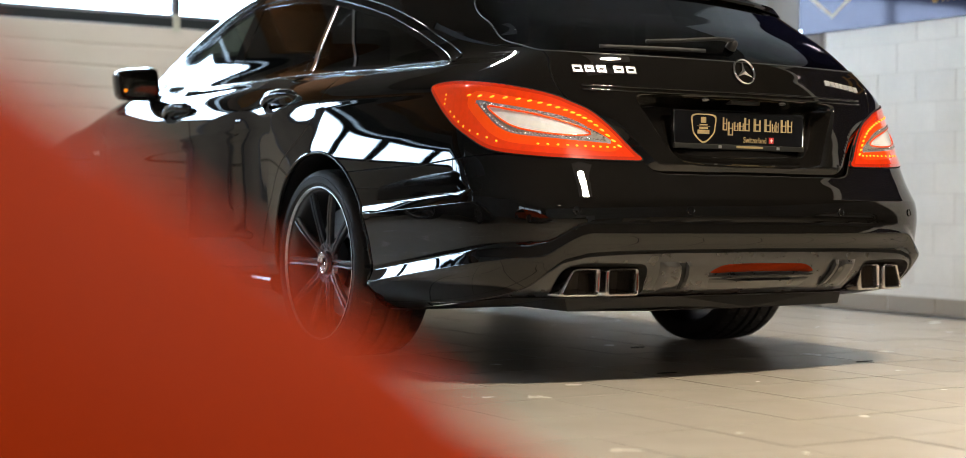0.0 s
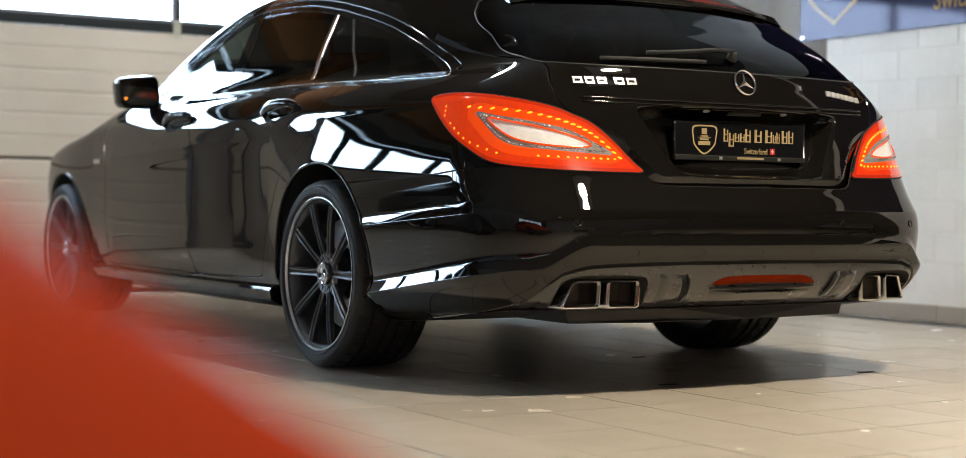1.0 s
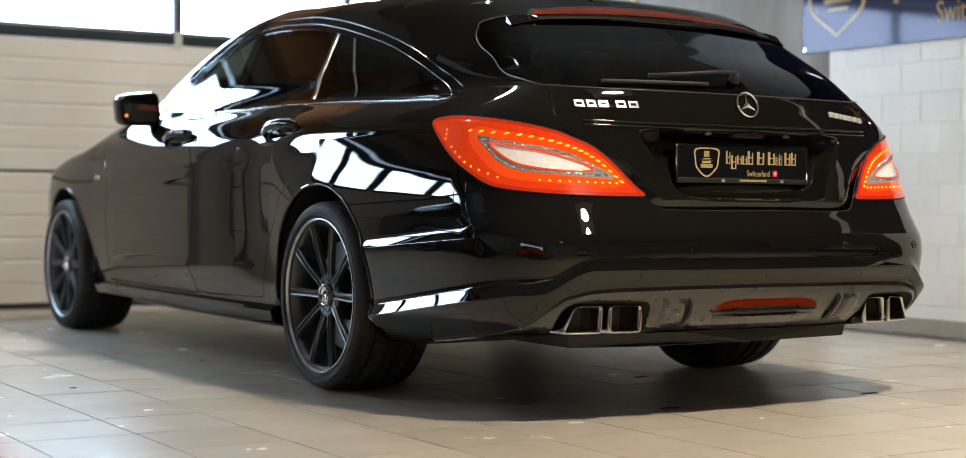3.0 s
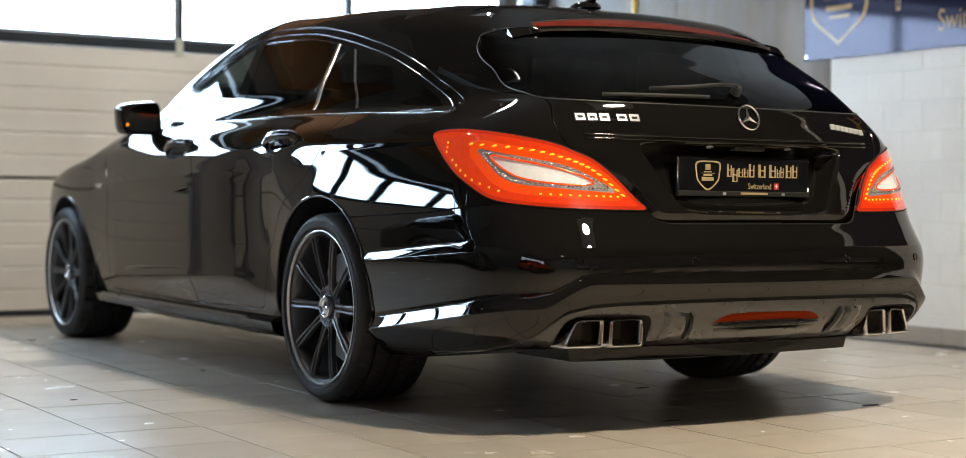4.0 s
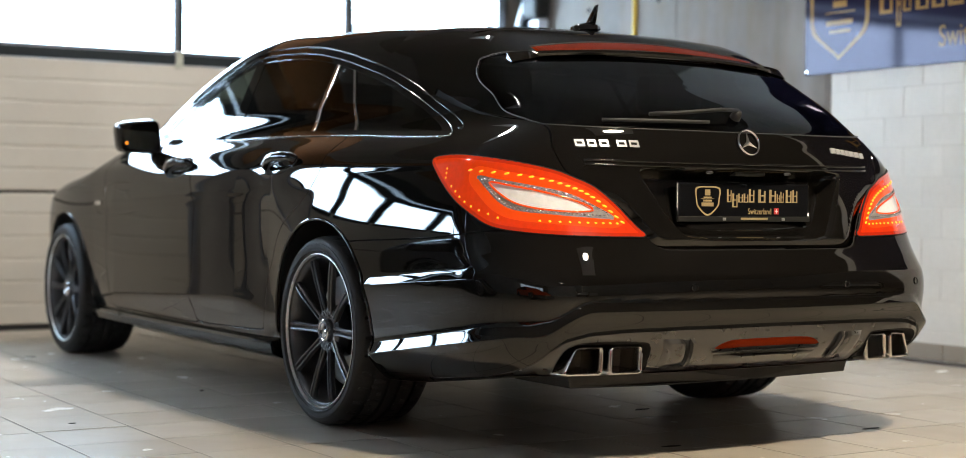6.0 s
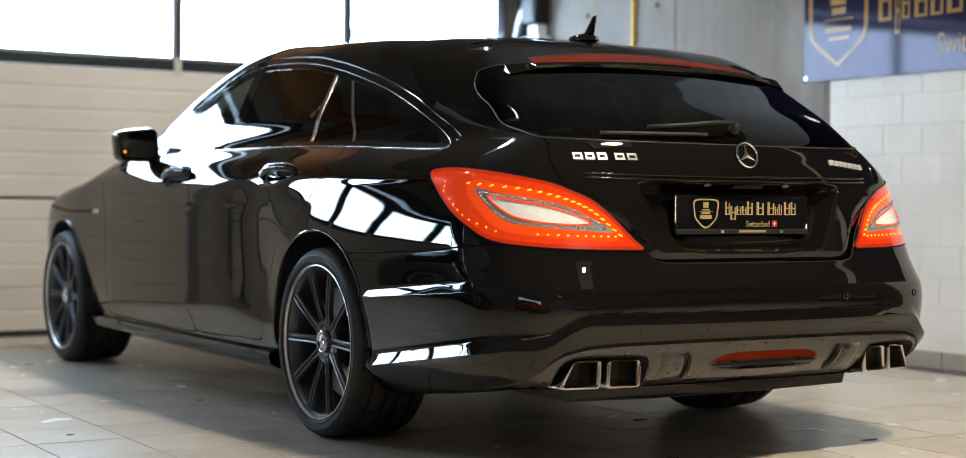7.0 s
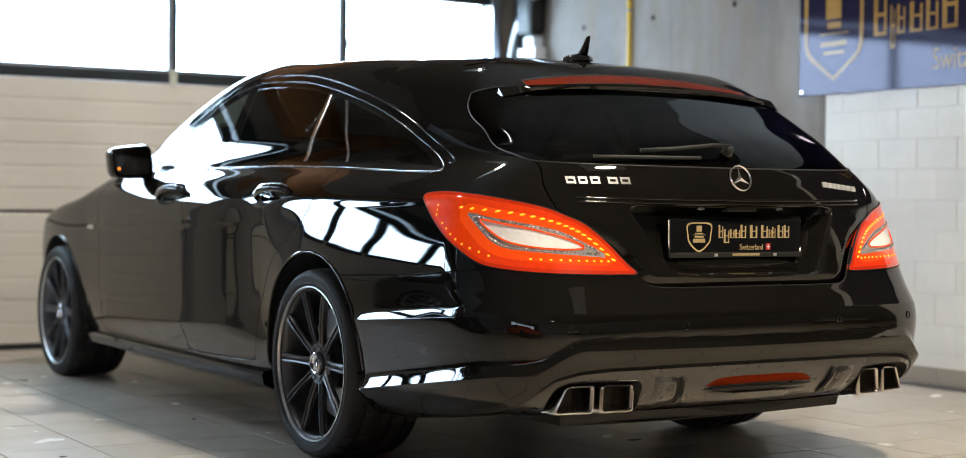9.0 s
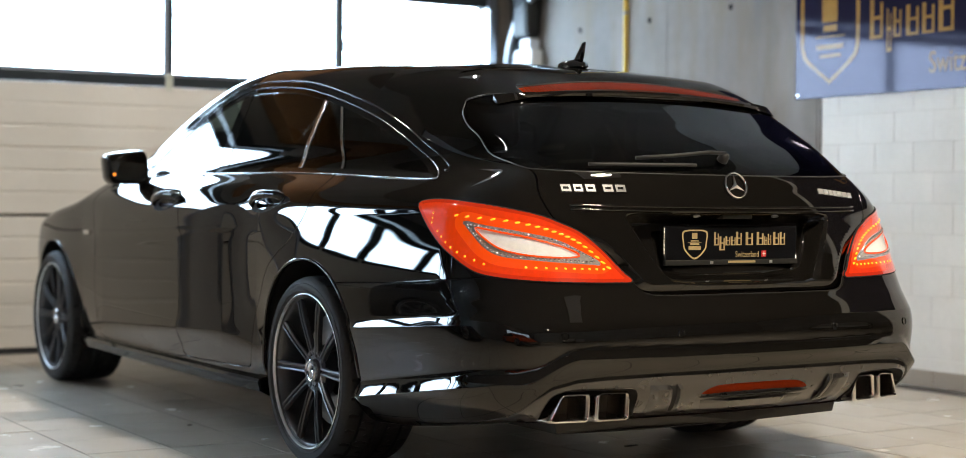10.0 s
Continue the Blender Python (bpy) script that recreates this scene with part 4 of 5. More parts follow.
part("valance", prism([(-.60, -.99, .252), (-.585, -.985, .208), (-.3, -1.0, .203), (.1, -1.0, .203), (.525, -.965, .205), (.535, -.97, .255), (.1, -1.02, .262), (-.3, -1.02, .262)], .30, (0, 1, .0), .004), BLACK, car, "black plastic rear valance")

# door handles
for hand in (-1, 1):
    for y0, z0 in ((.395, .872), (1.375, .872)):
        cup = []
        for t in np.linspace(0, 2 * math.pi, 28, endpoint=False):
            cup.append((y0 + .125 * math.cos(t), z0 + .030 * math.sin(t) + .012 * math.cos(t) * -1))
        # flat dark oval on the skin, coloured as the shaded hollow behind the handle
        plaque("handle_cup", cup, lambda u, v, o: on_side(u, v, o, hand), .0012, SEAM, car)
        pts = [on_side(y0 + s, z0 + .008 - .10 * s + (0), o, hand)[0] for s, o in ((.118, .002), (.105, .022), (.05, .036), (0, .040), (-.05, .036), (-.105, .022), (-.118, .002))]
        fine = []
        for i in range(len(pts) - 1):
            for t in np.linspace(0, 1, 5, endpoint=False):
                fine.append(pts[i] * (1 - t) + pts[i + 1] * t)
        fine.append(pts[-1])
        v, f = tube(fine, .0085, 10, False, 1.7)
        mesh_object("door_handle", v, f, PAINT, car, "black door handle with chrome edge", smooth=True)
        v, f = tube([p + np.array([0, 0, .015]) for p in fine], .0035, 6)
        mesh_object("handle_edge", v, f, CHROME, car, "chrome handle edge", smooth=True)
    plaque("wing_badge", oblong(2.36, .735, .09, .018), lambda u, v, o: on_side(u, v, o, hand), .004, CHROME, car, "chrome wing badge")

# door mirrors
for hand in (-1, 1):
    mirror = thing("door_mirror", "", "")
    mirror.parent = car
    v, f = [], []
    n = 28
    for i, (yy, sx, sz) in enumerate([(1.745, .084, .060), (1.748, .092, .067), (1.770, .096, .071), (1.83, .092, .068), (1.89, .070, .050), (1.92, .035, .022)]):
        for k in range(n):
            a = 2 * math.pi * k / n
            c, s = math.cos(a), math.sin(a)
            px = abs(c) ** .38 * (1 if c > 0 else -1) * sx
            pz = abs(s) ** .38 * (1 if s > 0 else -1) * sz
            v.append((hand * (.930 + px + .10 * pz), yy - .10 * px, 1.020 + pz * (1 - .9 * px) - .06 * px))
    for i in range(5):
        for k in range(n):
            f.append((i * n + k, i * n + (k + 1) % n, (i + 1) * n + (k + 1) % n, (i + 1) * n + k))
    f.append(tuple(range(n))[::-1]), f.append(tuple(5 * n + k for k in range(n)))
    mesh_object("housing", v, f, PAINT, mirror, smooth=50)
    bm = bmesh.new()
    bm.faces.new([bm.verts.new(((.930 * hand + (Vector(v[k]).x - .930 * hand) * .93), v[k][1] - .003 + .12 * (v[k][2] - 1.02), 1.020 + (v[k][2] - 1.020) * .92)) for k in range(n)])
    part("mirror_glass", bm, material("mirror_silver", (.75, .80, .78), .02, 1.0), mirror, "clear mirror glass")
    part("indicator", box(hand * .995 - .004, hand * .995 + .004, 1.724, 1.738, .986, .996, .002), LAMP_LED, mirror, "small amber warning light")
    part("stalk", prism([(hand * .80, 1.80, .955), (hand * .80, 1.80, .985), (hand * .93, 1.80, .985), (hand * .90, 1.80, .960)], .07, (0, 1, 0), .008), BLACK, mirror)

# wheel wells
for hand in (-1, 1):
    for y0 in WHEEL_Y:
        v, f = [], []
        n = 36
        for i, x in enumerate((.45, .93)):
            for k in range(n + 1):
                a = math.radians(-12 + 204 * k / n)
                v.append((hand * (x if i == 0 else abs(on_side(y0 + .010 + .372 * math.cos(a), max(HUB_Z + .372 * math.sin(a), .25), 0, -1)[0][0]) - .012), y0 + .010 + .375 * math.cos(a), HUB_Z + .375 * math.sin(a)))
        for k in range(n):
            f.append((k, k + 1, n + 2 + k, n + 1 + k))
        f.append(tuple(range(n + 1)))
        mesh_object("wheel_arch_liner", v, f, BLACK, car, smooth=30)
        lip = [on_side(y0 + .010 + .372 * math.cos(a), HUB_Z + .372 * math.sin(a), -.001, hand)[0] for a in np.radians(np.linspace(-6, 186, 50))]
        v, f = tube(lip, .006, 6)
        mesh_object("arch_lip", v, f, PAINT, car, smooth=True)

# side skirts
for hand in (-1, 1):
    v, f = [], []
    ys = np.linspace(.42, 2.50, 30)
    for y in ys:
        p = on_side(y, .246, 0, hand)[0]
        x = abs(p[0])
        for dx, z in ((-.01, .262), (.020, .248), (.026, .238), (.018, .205), (-.02, .186), (-.08, .186)):
            v.append((hand * (x + dx), y, z))
    for i in range(29):
        for k in range(5):
            f.append((i * 6 + k, i * 6 + k + 1, i * 6 + k + 7, i * 6 + k + 6))
    f += [(0, 1, 2, 3, 4, 5), tuple(29 * 6 + k for k in (5, 4, 3, 2, 1, 0))]
    mesh_object("side_skirt", v, f, PAINT, car, smooth=30)

# cabin
CLOTH = material("dark_leather", (.022, .021, .020), .5, 0, 0, .2, 150, .0006)
part("cabin_floor", box(-.72, .72, -.75, 2.3, .30, .36, .02), CLOTH, car)
for x in (-.37, .37):
    for y in (.95, -.05):
        seat = thing("seat", "", "")
        seat.parent = car
        part("cushion", box(x - .26, x + .26, y - .05, y + .48, .40, .58, .05), CLOTH, seat)
        bm = box(x - .25, x + .25, y - .12, y + .05, .55, 1.05, .05)
        bmesh.ops.rotate(bm, verts=bm.verts, cent=(x, y, .55), matrix=Matrix.Rotation(radians(14), 3, "X"))
        part("seat_back", bm, CLOTH, seat)
        part("headrest", box(x - .13, x + .13, y - .22, y - .12, 1.06, 1.22, .04), CLOTH, seat)
part("dashboard", box(-.70, .70, 1.75, 2.15, .72, .93, .06), CLOTH, car)
v, f = lathe([(math.cos(a) * .016, .18 + math.sin(a) * .016) for a in np.linspace(0, 2 * math.pi, 9)[:-1]], 40, "z", True)
ob = mesh_object("steering_wheel", v, f, CLOTH, car, smooth=True)
ob.matrix_basis = pose(-.37, 1.62, .92, 65)
part("load_cover", box(-.60, .60, -.80, -.25, .90, .915, .004), CLOTH, car)


# ---------------------------------------------------------------- wheels
def tyre_mesh():
    prof = [(-.100, .236), (-.126, .246), (-.139, .268), (-.142, .285), (-.139, .300), (-.131, .313), (-.120, .320), (-.104, .324), (-.086, .3260), (-.084, .3120), (-.074, .3120), (-.072, .3265), (-.050, .3275), (-.030, .328), (-.028, .3130), (-.014, .3130), (-.012, .328), (.012, .328),
            (.014, .3130), (.028, .3130), (.030, .328), (.050, .3275), (.072, .3265), (.074, .3120), (.084, .3120), (.086, .3260), (.104, .324), (.120, .320), (.131, .313), (.139, .300), (.142, .285), (.139, .268), (.126, .246), (.100, .236)]
    prof = [(u, r if r < .29 else .29 + (r - .29) * .74) for u, r in prof]
    steps = 264
    v, f = lathe(prof, steps)
    n = len(prof)
    for k in range(steps):
        for i, (u, r) in enumerate(prof):
            if r > .313:
                cut = False
                if abs(u) > .086:
                    cut = (k + int(abs(u) * 40)) % 8 == 0
                elif .03 <= abs(u) <= .073:
                    cut = (k + int(u * 180)) % 11 == 0
                if cut:
                    s = (r - .011) / r
                    x, y, z = v[k * n + i]
                    v[k * n + i] = (x, y * s, z * s)
    return v, f


def wheel():
    hub = thing("wheel", "", "")
    v, f = tyre_mesh()
    mesh_object("tyre", v, f, RUBBER, hub, "black low-profile tyre", smooth=30)
    for r in (.268, .290):
        v, f = lathe([(-.1400, r - .002), (-.1425, r), (-.1400, r + .002)], 100)
        mesh_object("sidewall_rib", v, f, RUBBER, hub, smooth=50)
    v, f = lathe([(-.112, .250), (-.132, .2585), (-.137, .2577), (-.138, .2550), (-.134, .2525), (-.122, .2515)], 128, closed=True)
    mesh_object("rim_lip", v, f, LIP, hub, "polished silver rim lip", smooth=40)
    v, f = lathe([(-.128, .2525), (-.124, .2445), (-.110, .238), (-.09, .231), (-.03, .224), (.06, .222), (.11, .24)], 100)
    mesh_object("barrel", v, f, ALLOY, hub, smooth=40)
    # one spoke: a split bar, bowed outwards, wider towards the rim
    sv, sf = [], []
    steps = 14
    cross = [(-1, .6), (-.94, -.1), (-.66, -.34), (-.34, -.22), (-.16, .62), (.16, .62), (.34, -.22), (.66, -.34), (.94, -.1), (1, .6), (.6, 1), (-.6, 1)]
    for i in range(steps):
        t = i / (steps - 1)
        r = .050 + t * .192
        half = .0165 - .0035 * math.sin(math.pi * min(t * 1.3, 1)) - .0015 * t**3
        face_x = -.100 - .018 * math.sin(math.pi * .5 * t) - .004 * t
        for a, b in cross:
            sv.append((face_x + b * .016, a * half, r))
    m = len(cross)
    for i in range(steps - 1):
        for k in range(m):
            sf.append((i * m + k, i * m + (k + 1) % m, (i + 1) * m + (k + 1) % m, (i + 1) * m + k))
    sf += [tuple(range(m))[::-1], tuple((steps - 1) * m + k for k in range(m))]
    spoke = mesh_object("spoke", sv, sf, ALLOY, hub, smooth=35)
    for k in range(10):
        ob = spoke if k == 0 else new("spoke", spoke.data)
        ob.parent = hub
        ob.matrix_basis = pose(0, 0, 0, 36 * k + 18)
    v, f = lathe([(-.060, .085), (-.098, .080), (-.106, .066), (-.100, .052), (-.098, .040), (-.108, .037)], 60)
    mesh_object("hub_disc", v, f, ALLOY, hub, smooth=40)
    v, f = lathe([(-.108, .038), (-.117, .037), (-.120, .033), (-.117, .029), (-.116, 0)], 48)
    mesh_object("hub_cap", v, f, CHROME, hub, "silver hub cap", smooth=40)
    bm = bmesh.new()
    for k in range(3):
        a = radians(90 + 120 * k)
        u, w = Vector((0, math.cos(a), math.sin(a))), Vector((0, -math.sin(a), math.cos(a)))
        vs = [bm.verts.new(q + Vector((-.1165, 0, 0))) for q in (w * .005, u * .026, -w * .005, Vector((-.004, 0, 0)))]
        bm.faces.new((vs[0], vs[1], vs[3])), bm.faces.new((vs[1], vs[2], vs[3])), bm.faces.new((vs[2], vs[0], vs[3]))
    part("cap_emblem", bm, CHROME, hub, "raised three-armed chrome emblem")
    v, f = lathe([(-.120, .0), (-.126, .004), (-.126, .0)], 12)
    ob = mesh_object("tyre_valve", v, f, STEEL, hub, "small metal tyre valve", smooth=40)
    ob.location = (0, .166, .130)
    v, f = lathe([(-.1175, .029), (-.1185, .026), (-.1175, .024)], 40)
    mesh_object("cap_ring", v, f, ALLOY, hub, smooth=40)
    v, f = lathe([(-.096, .011), (-.100, .012), (-.104, .008), (-.100, .0)], 16)
    bolt = mesh_object("wheel_bolt", v, f, MATT_BLACK, hub, smooth=40)
    for k in range(5):
        ob = bolt if k == 0 else new("wheel_bolt", bolt.data)
        ob.parent = hub
        a = radians(72 * k + 36)
        ob.matrix_basis = pose(0, .056 * math.cos(a), .056 * math.sin(a))
    v, f = lathe([(-.035, .09), (-.035, .185), (-.010, .185), (-.010, .09)], 60)
    mesh_object("brake_disc", v, f, DISC, hub, "steel brake disc", smooth=30)
    bm = bmesh.new()
    ring = []
    for a in np.radians(np.linspace(140, 215, 12)):
        ring.append([bm.verts.new((x, r * math.cos(a), r * math.sin(a))) for x, r in ((-.058, .125), (-.058, .195), (.01, .195), (.01, .125))])
    for i in range(11):
        for k in range(4):
            bm.faces.new((ring[i][k], ring[i][(k + 1) % 4], ring[i + 1][(k + 1) % 4], ring[i + 1][k]))
    bm.faces.new(ring[0]), bm.faces.new(ring[-1])
    part("brake_caliper", bm, BLACK, hub, smooth=30)
    return hub


first = wheel()
first.parent = car
first.matrix_basis = pose(-WHEEL_X + .1375, WHEEL_Y[0], HUB_Z)
for x, y in ((-1, 1), (1, 0), (1, 1)):
    copy_thing(first, pose(x * (WHEEL_X - .1375), WHEEL_Y[y], HUB_Z, 0, 0, 180 if x > 0 else 0))


# ---------------------------------------------------------------- the low car in the foreground, and others far behind
CAR_TOP = curve([0, .15, .3, .6, .8, 1.0, 1.25, 1.55, 2.1, 2.9, 3.6, 4.2, 4.5], [.05, .155, .265, .479, .614, .735, .82, .89, 1.22, 1.28, 1.18, .96, .80])


def other_field(p):
    """Below zero inside a compact car. Its nose is at 0 and it lies along -x."""
    s, u, z = -p[..., 0], np.abs(p[..., 1]), p[..., 2]
    waist = .874 - .28 * np.clip(z - .80, 0, .6) ** 1.2
    side = u - waist
    roof = (z - CAR_TOP(s)) * .8
    nose = -(s - .10 * (z - .35) ** 2 - .246 * (u / .9) ** 4)
    f = smax(side, roof, .364 - .20 * np.clip((s - 1.2) / .6, 0, 1))
    f = smax(smax(f, nose, .12), s - 4.42, .2)
    return smax(f, .13 - z, .05)


def other_normal(p, e=1e-4):
    g = np.stack([other_field(p + e * np.eye(3)[i]) - other_field(p - e * np.eye(3)[i]) for i in range(3)], -1)
    return g / np.linalg.norm(g, axis=-1, keepdims=True)


def other_skin():
    up = np.radians(np.linspace(-89.9, 89.9, 90))
    rows = []
    def fan(s, turn):
        o = np.array([-s, 0, .30])
        d = np.stack([np.cos(up) * np.cos(turn), np.cos(up) * np.sin(turn), np.sin(up)], -1)
        lo, hi = np.zeros(len(up)), np.full(len(up), 3.0)
        for _ in range(36):
            m = (lo + hi) / 2
            ins = other_field(o + d * m[:, None]) < 0
            lo, hi = np.where(ins, m, lo), np.where(ins, hi, m)
        rows.append(o + d * hi[:, None])
    for a in np.linspace(-90, 90, 60):
        fan(.55, radians(a))
    for s in np.linspace(.62, 3.9, 80):
        fan(s, radians(90))
    for a in np.linspace(90, 270, 40):
        fan(3.95, radians(a))
    for s in np.linspace(3.9, .62, 80):
        fan(s, radians(270))
    g = np.array(rows)
    n, m = g.shape[:2]
    return g.reshape(-1, 3), [[i * m + k, ((i + 1) % n) * m + k, ((i + 1) % n) * m + k + 1, i * m + k + 1] for i in range(n) for k in range(m - 1)]


OP, OF = other_skin()
CAR_PARTS = []
mid = np.array([OP[f].mean(0) for f in OF])
os_, ou, oz = -mid[:, 0], np.abs(mid[:, 1]), mid[:, 2]
WHEELS2 = (1.15, 3.60)
well = np.zeros(len(OF), bool)
for s0 in WHEELS2:
    well |= (np.hypot(os_ - s0, oz - .32) < .345) & (ou > .6)
cabin = (oz > .84) & (os_ > 1.50) & (os_ < 3.95) & (oz < CAR_TOP(os_) - .075)
apron = (os_ < .80) & (oz < .44 - .06 * np.clip((.85 - ou) / .5, 0, 1)) | (oz < .24)
for name, mask, lab in (("body", ~well & ~cabin & ~apron, ""), ("window_band", cabin & ~well, "dark tinted glass band"), ("front_apron", apron & ~well, "black plastic front apron")):
    fs = [f for f, k in zip(OF, mask) if k]
    used = sorted({v for f in fs for v in f})
    where = {v: i for i, v in enumerate(used)}
    P = OP[used]
    CAR_PARTS.append((name, lab, *rim_of(P, other_normal(P), [[where[v] for v in f] for f in fs], .02)))


def low_car(paint, label, m):
    ob = thing("compact_car", label, "car")
    ob.matrix_basis = m
    for name, lab, P, N, fs in CAR_PARTS:
        mesh_object(name, P, fs, {"body": paint, "window_band": GLASS, "front_apron": BLACK}[name], ob, lab, normals=N)
    part("cabin_tub", box(-3.9, -1.3, -.62, .62, .25, .68, .05), CLOTH, ob)
    for s0 in WHEELS2:
        for hand in (-1, 1):
            w = copy_thing(first, pose(-s0, hand * .72, HUB_Z, 0, 0, 90 if hand < 0 else -90))
            w.parent = ob
    for hand in (-1, 1):
        v, f = tube([(-.50 - .22 * (u / .9) ** 4, hand * u, .375) for u in np.linspace(.35, .62, 10)], .03, 8, False, .6)
        mesh_object("headlamp", v, f, LAMP_CLEAR, ob, "clear headlamp", smooth=True)
    part("grille", box(-.30, -.14, -.30, .30, .16, .21, .01), BLACK, ob)
    return ob


ORANGE = material("orange_red_paint", (.62, .050, .002), .6, 0, 0, .1, 400, 0, .05, spec=.02)
WHITE_PAINT = material("white_car_paint", (.75, .75, .74), .3, 0, 1.0, .03, 200)
RED_PAINT = material("red_car_paint", (.45, .02, .015), .3, 0, 1.0, .05, 200)
low_car(ORANGE, "glossy orange-red compact car parked on the tiles", pose(-2.390, -3.74, 0))
low_car(WHITE_PAINT, "white compact car parked at the far end of the garage", pose(5.3, -4.7, 0, 0, 0, 155))
low_car(WHITE_PAINT, "white compact car parked beside the rear wall", pose(-1.2, -9.2, 0, 0, 0, 100))
# unseen car, added so that the estate car's flank mirrors something dark
DARK_PAINT = material("dark_grey_car_paint", (.012, .012, .014), .4, 0, 1.0, .1, 300)
low_car(DARK_PAINT, "dark grey compact car added out of view as a dark reflection for the flank", pose(-4.75, -.75, 0, 0, 0, -90))
low_car(RED_PAINT, "red compact car parked beside the glazed doors", pose(-6.2, -6.8, 0, 0, 0, 40))
cupboard = thing("cupboard", "white workshop cupboard against the rear wall", "cupboard", at=(.2, -11.75, 0))
part("body", box(-1.2, 1.2, -.22, .22, .05, 1.0, .01), material("cupboard_white", (.72, .72, .70), .4), cupboard)
part("plinth", box(-1.18, 1.18, -.20, .18, 0, .05), BLACK, cupboard)
for k in range(4):
    part("cupboard_door", box(-1.19 + .597 * k, -.61 + .597 * k, .222, .242, .07, .98, .004), material("cupboard_door_white", (.74, .74, .72), .35), cupboard)


# ---------------------------------------------------------------- the garage: shell
R = ROOM
CONCRETE = material("bare_concrete", (.200, .180, .160), .75, 0, 0, .12, 14, .0015, .1, .22)


def streaks(mat, tint, size, amount):
    """Stains that have run down a wall, in another tint."""
    nodes, links = mat.node_tree.nodes, mat.node_tree.links
    where = nodes.new("ShaderNodeTexCoord")
    shape = nodes.new("ShaderNodeMapping")
    shape.inputs["Scale"].default_value = size
    noise = nodes.new("ShaderNodeTexNoise")
    noise.inputs["Scale"].default_value, noise.inputs["Detail"].default_value = 1.0, 5
    span = nodes.new("ShaderNodeMapRange")
    span.inputs[1].default_value, span.inputs[2].default_value, span.inputs[4].default_value = .50, .72, amount
    mix = nodes.new("ShaderNodeMix")
    mix.data_type = "RGBA"
    socket = nodes["Principled BSDF"].inputs["Base Color"]
    links.new(where.outputs["Object"], shape.inputs["Vector"])
    links.new(shape.outputs[0], noise.inputs["Vector"])
    links.new(noise.outputs["Fac"], span.inputs[0])
    links.new(span.outputs[0], mix.inputs[0])
    links.new(socket.links[0].from_socket, mix.inputs[6])
    mix.inputs[7].default_value = (*tint, 1)
    links.new(mix.outputs[2], socket)
    return mat


streaks(CONCRETE, (.19, .14, .085), (3.0, 4.5, .7), .75)
streaks(CONCRETE, (.32, .305, .29), (3.0, 2.2, 1.1), .6)
BLOCK_PAINT = vary(material("white_painted_block", (.74, .725, .69), .55, 0, 0, .05, 45, .0012, .12, .05, shared=True), .03)
MORTAR = material("painted_mortar", (.70, .685, .65), .75, 0, 0, .08, 60, .001)
CEILING = material("dark_grey_ceiling", (.22, .205, .19), .85, 0, 0, .1, 8)
PLASTER = material("grey_plaster", (.42, .41, .39), .8, 0, 0, .06, 20, .001, .1, .1)
WOOD = material("brown_beam_wood", (.27, .12, .035), .55, 0, 0, .3, 14, .001, .1, .25)
DOOR_SKIN = material("cream_door_steel", (.73, .69, .61), .42, 0, 0, .03, 30, .0003, .08, .04)
DARK_FRAME = material("dark_anodised_frame", (.045, .055, .060), .4, .5, 0, .1, 60)
GREY_ALU = material("grey_aluminium", (.42, .44, .48), .35, .8, 0, .06, 60)
TRACK = material("galvanised_track", (.30, .31, .33), .4, .8, 0, .15, 40)

GROUT = material("dark_grout", (.085, .075, .065), .85, 0, 0, .15, 60)
floor = tagged(part("floor", box(R["left"], R["right"], R["back"], R["front"], -.12, -.0012), GROUT), "beige ceramic tiled garage floor with dark joints", "floor", kind="structure")
part("floor_slab", box(R["right"] + .002, R["bay"], R["back"], R["turn"] - .002, -.12, -.0012), GROUT, floor)
tagged(part("ceiling", box(R["left"], R["bay"] + .2, R["back"], R["front"] + .2, R["top"], R["top"] + .2), CEILING), "dark grey concrete garage ceiling", "ceiling", kind="structure")
tagged(part("wall_south", box(R["left"], R["bay"], R["back"] - .2, R["back"], 0, R["top"]), PLASTER), "grey plastered rear wall", "wall", kind="structure")
wall_west = tagged(part("wall_west", box(R["left"] - .2, R["left"], R["back"], R["front"], 0, .75), PLASTER), "grey plastered side wall with a wide window", "wall", kind="structure")
part("wall_top", box(R["left"] - .2, R["left"], R["back"], R["front"], 2.75, R["top"]), PLASTER, wall_west)
part("wall_side", box(R["left"] - .2, R["left"], -4.4, R["front"], .752, 2.748), PLASTER, wall_west)
part("wall_side", box(R["left"] - .2, R["left"], R["back"], -10.4, .752, 2.748), PLASTER, wall_west)
wall_east = tagged(part("wall_east", box(R["right"] + .0024, R["right"] + .25, R["turn"], 1.328, -.05, R["top"]), MORTAR), "white painted block wall", "wall", kind="structure")
tagged(part("wall_bay_side", box(R["right"] + .252, R["bay"], R["turn"], R["turn"] + .2, -.05, R["top"]), PLASTER), "grey plastered wall of the side bay", "wall", kind="structure")
tagged(part("wall_bay_end", box(R["bay"], R["bay"] + .2, R["back"], R["turn"], -.05, R["top"]), PLASTER), "grey plastered end wall of the side bay", "wall", kind="structure")
CORNER = part("concrete_bay", box(R["right"] - .004, R["right"] + .25, 1.330, R["front"] + .25, -.05, R["top"]), CONCRETE, None)
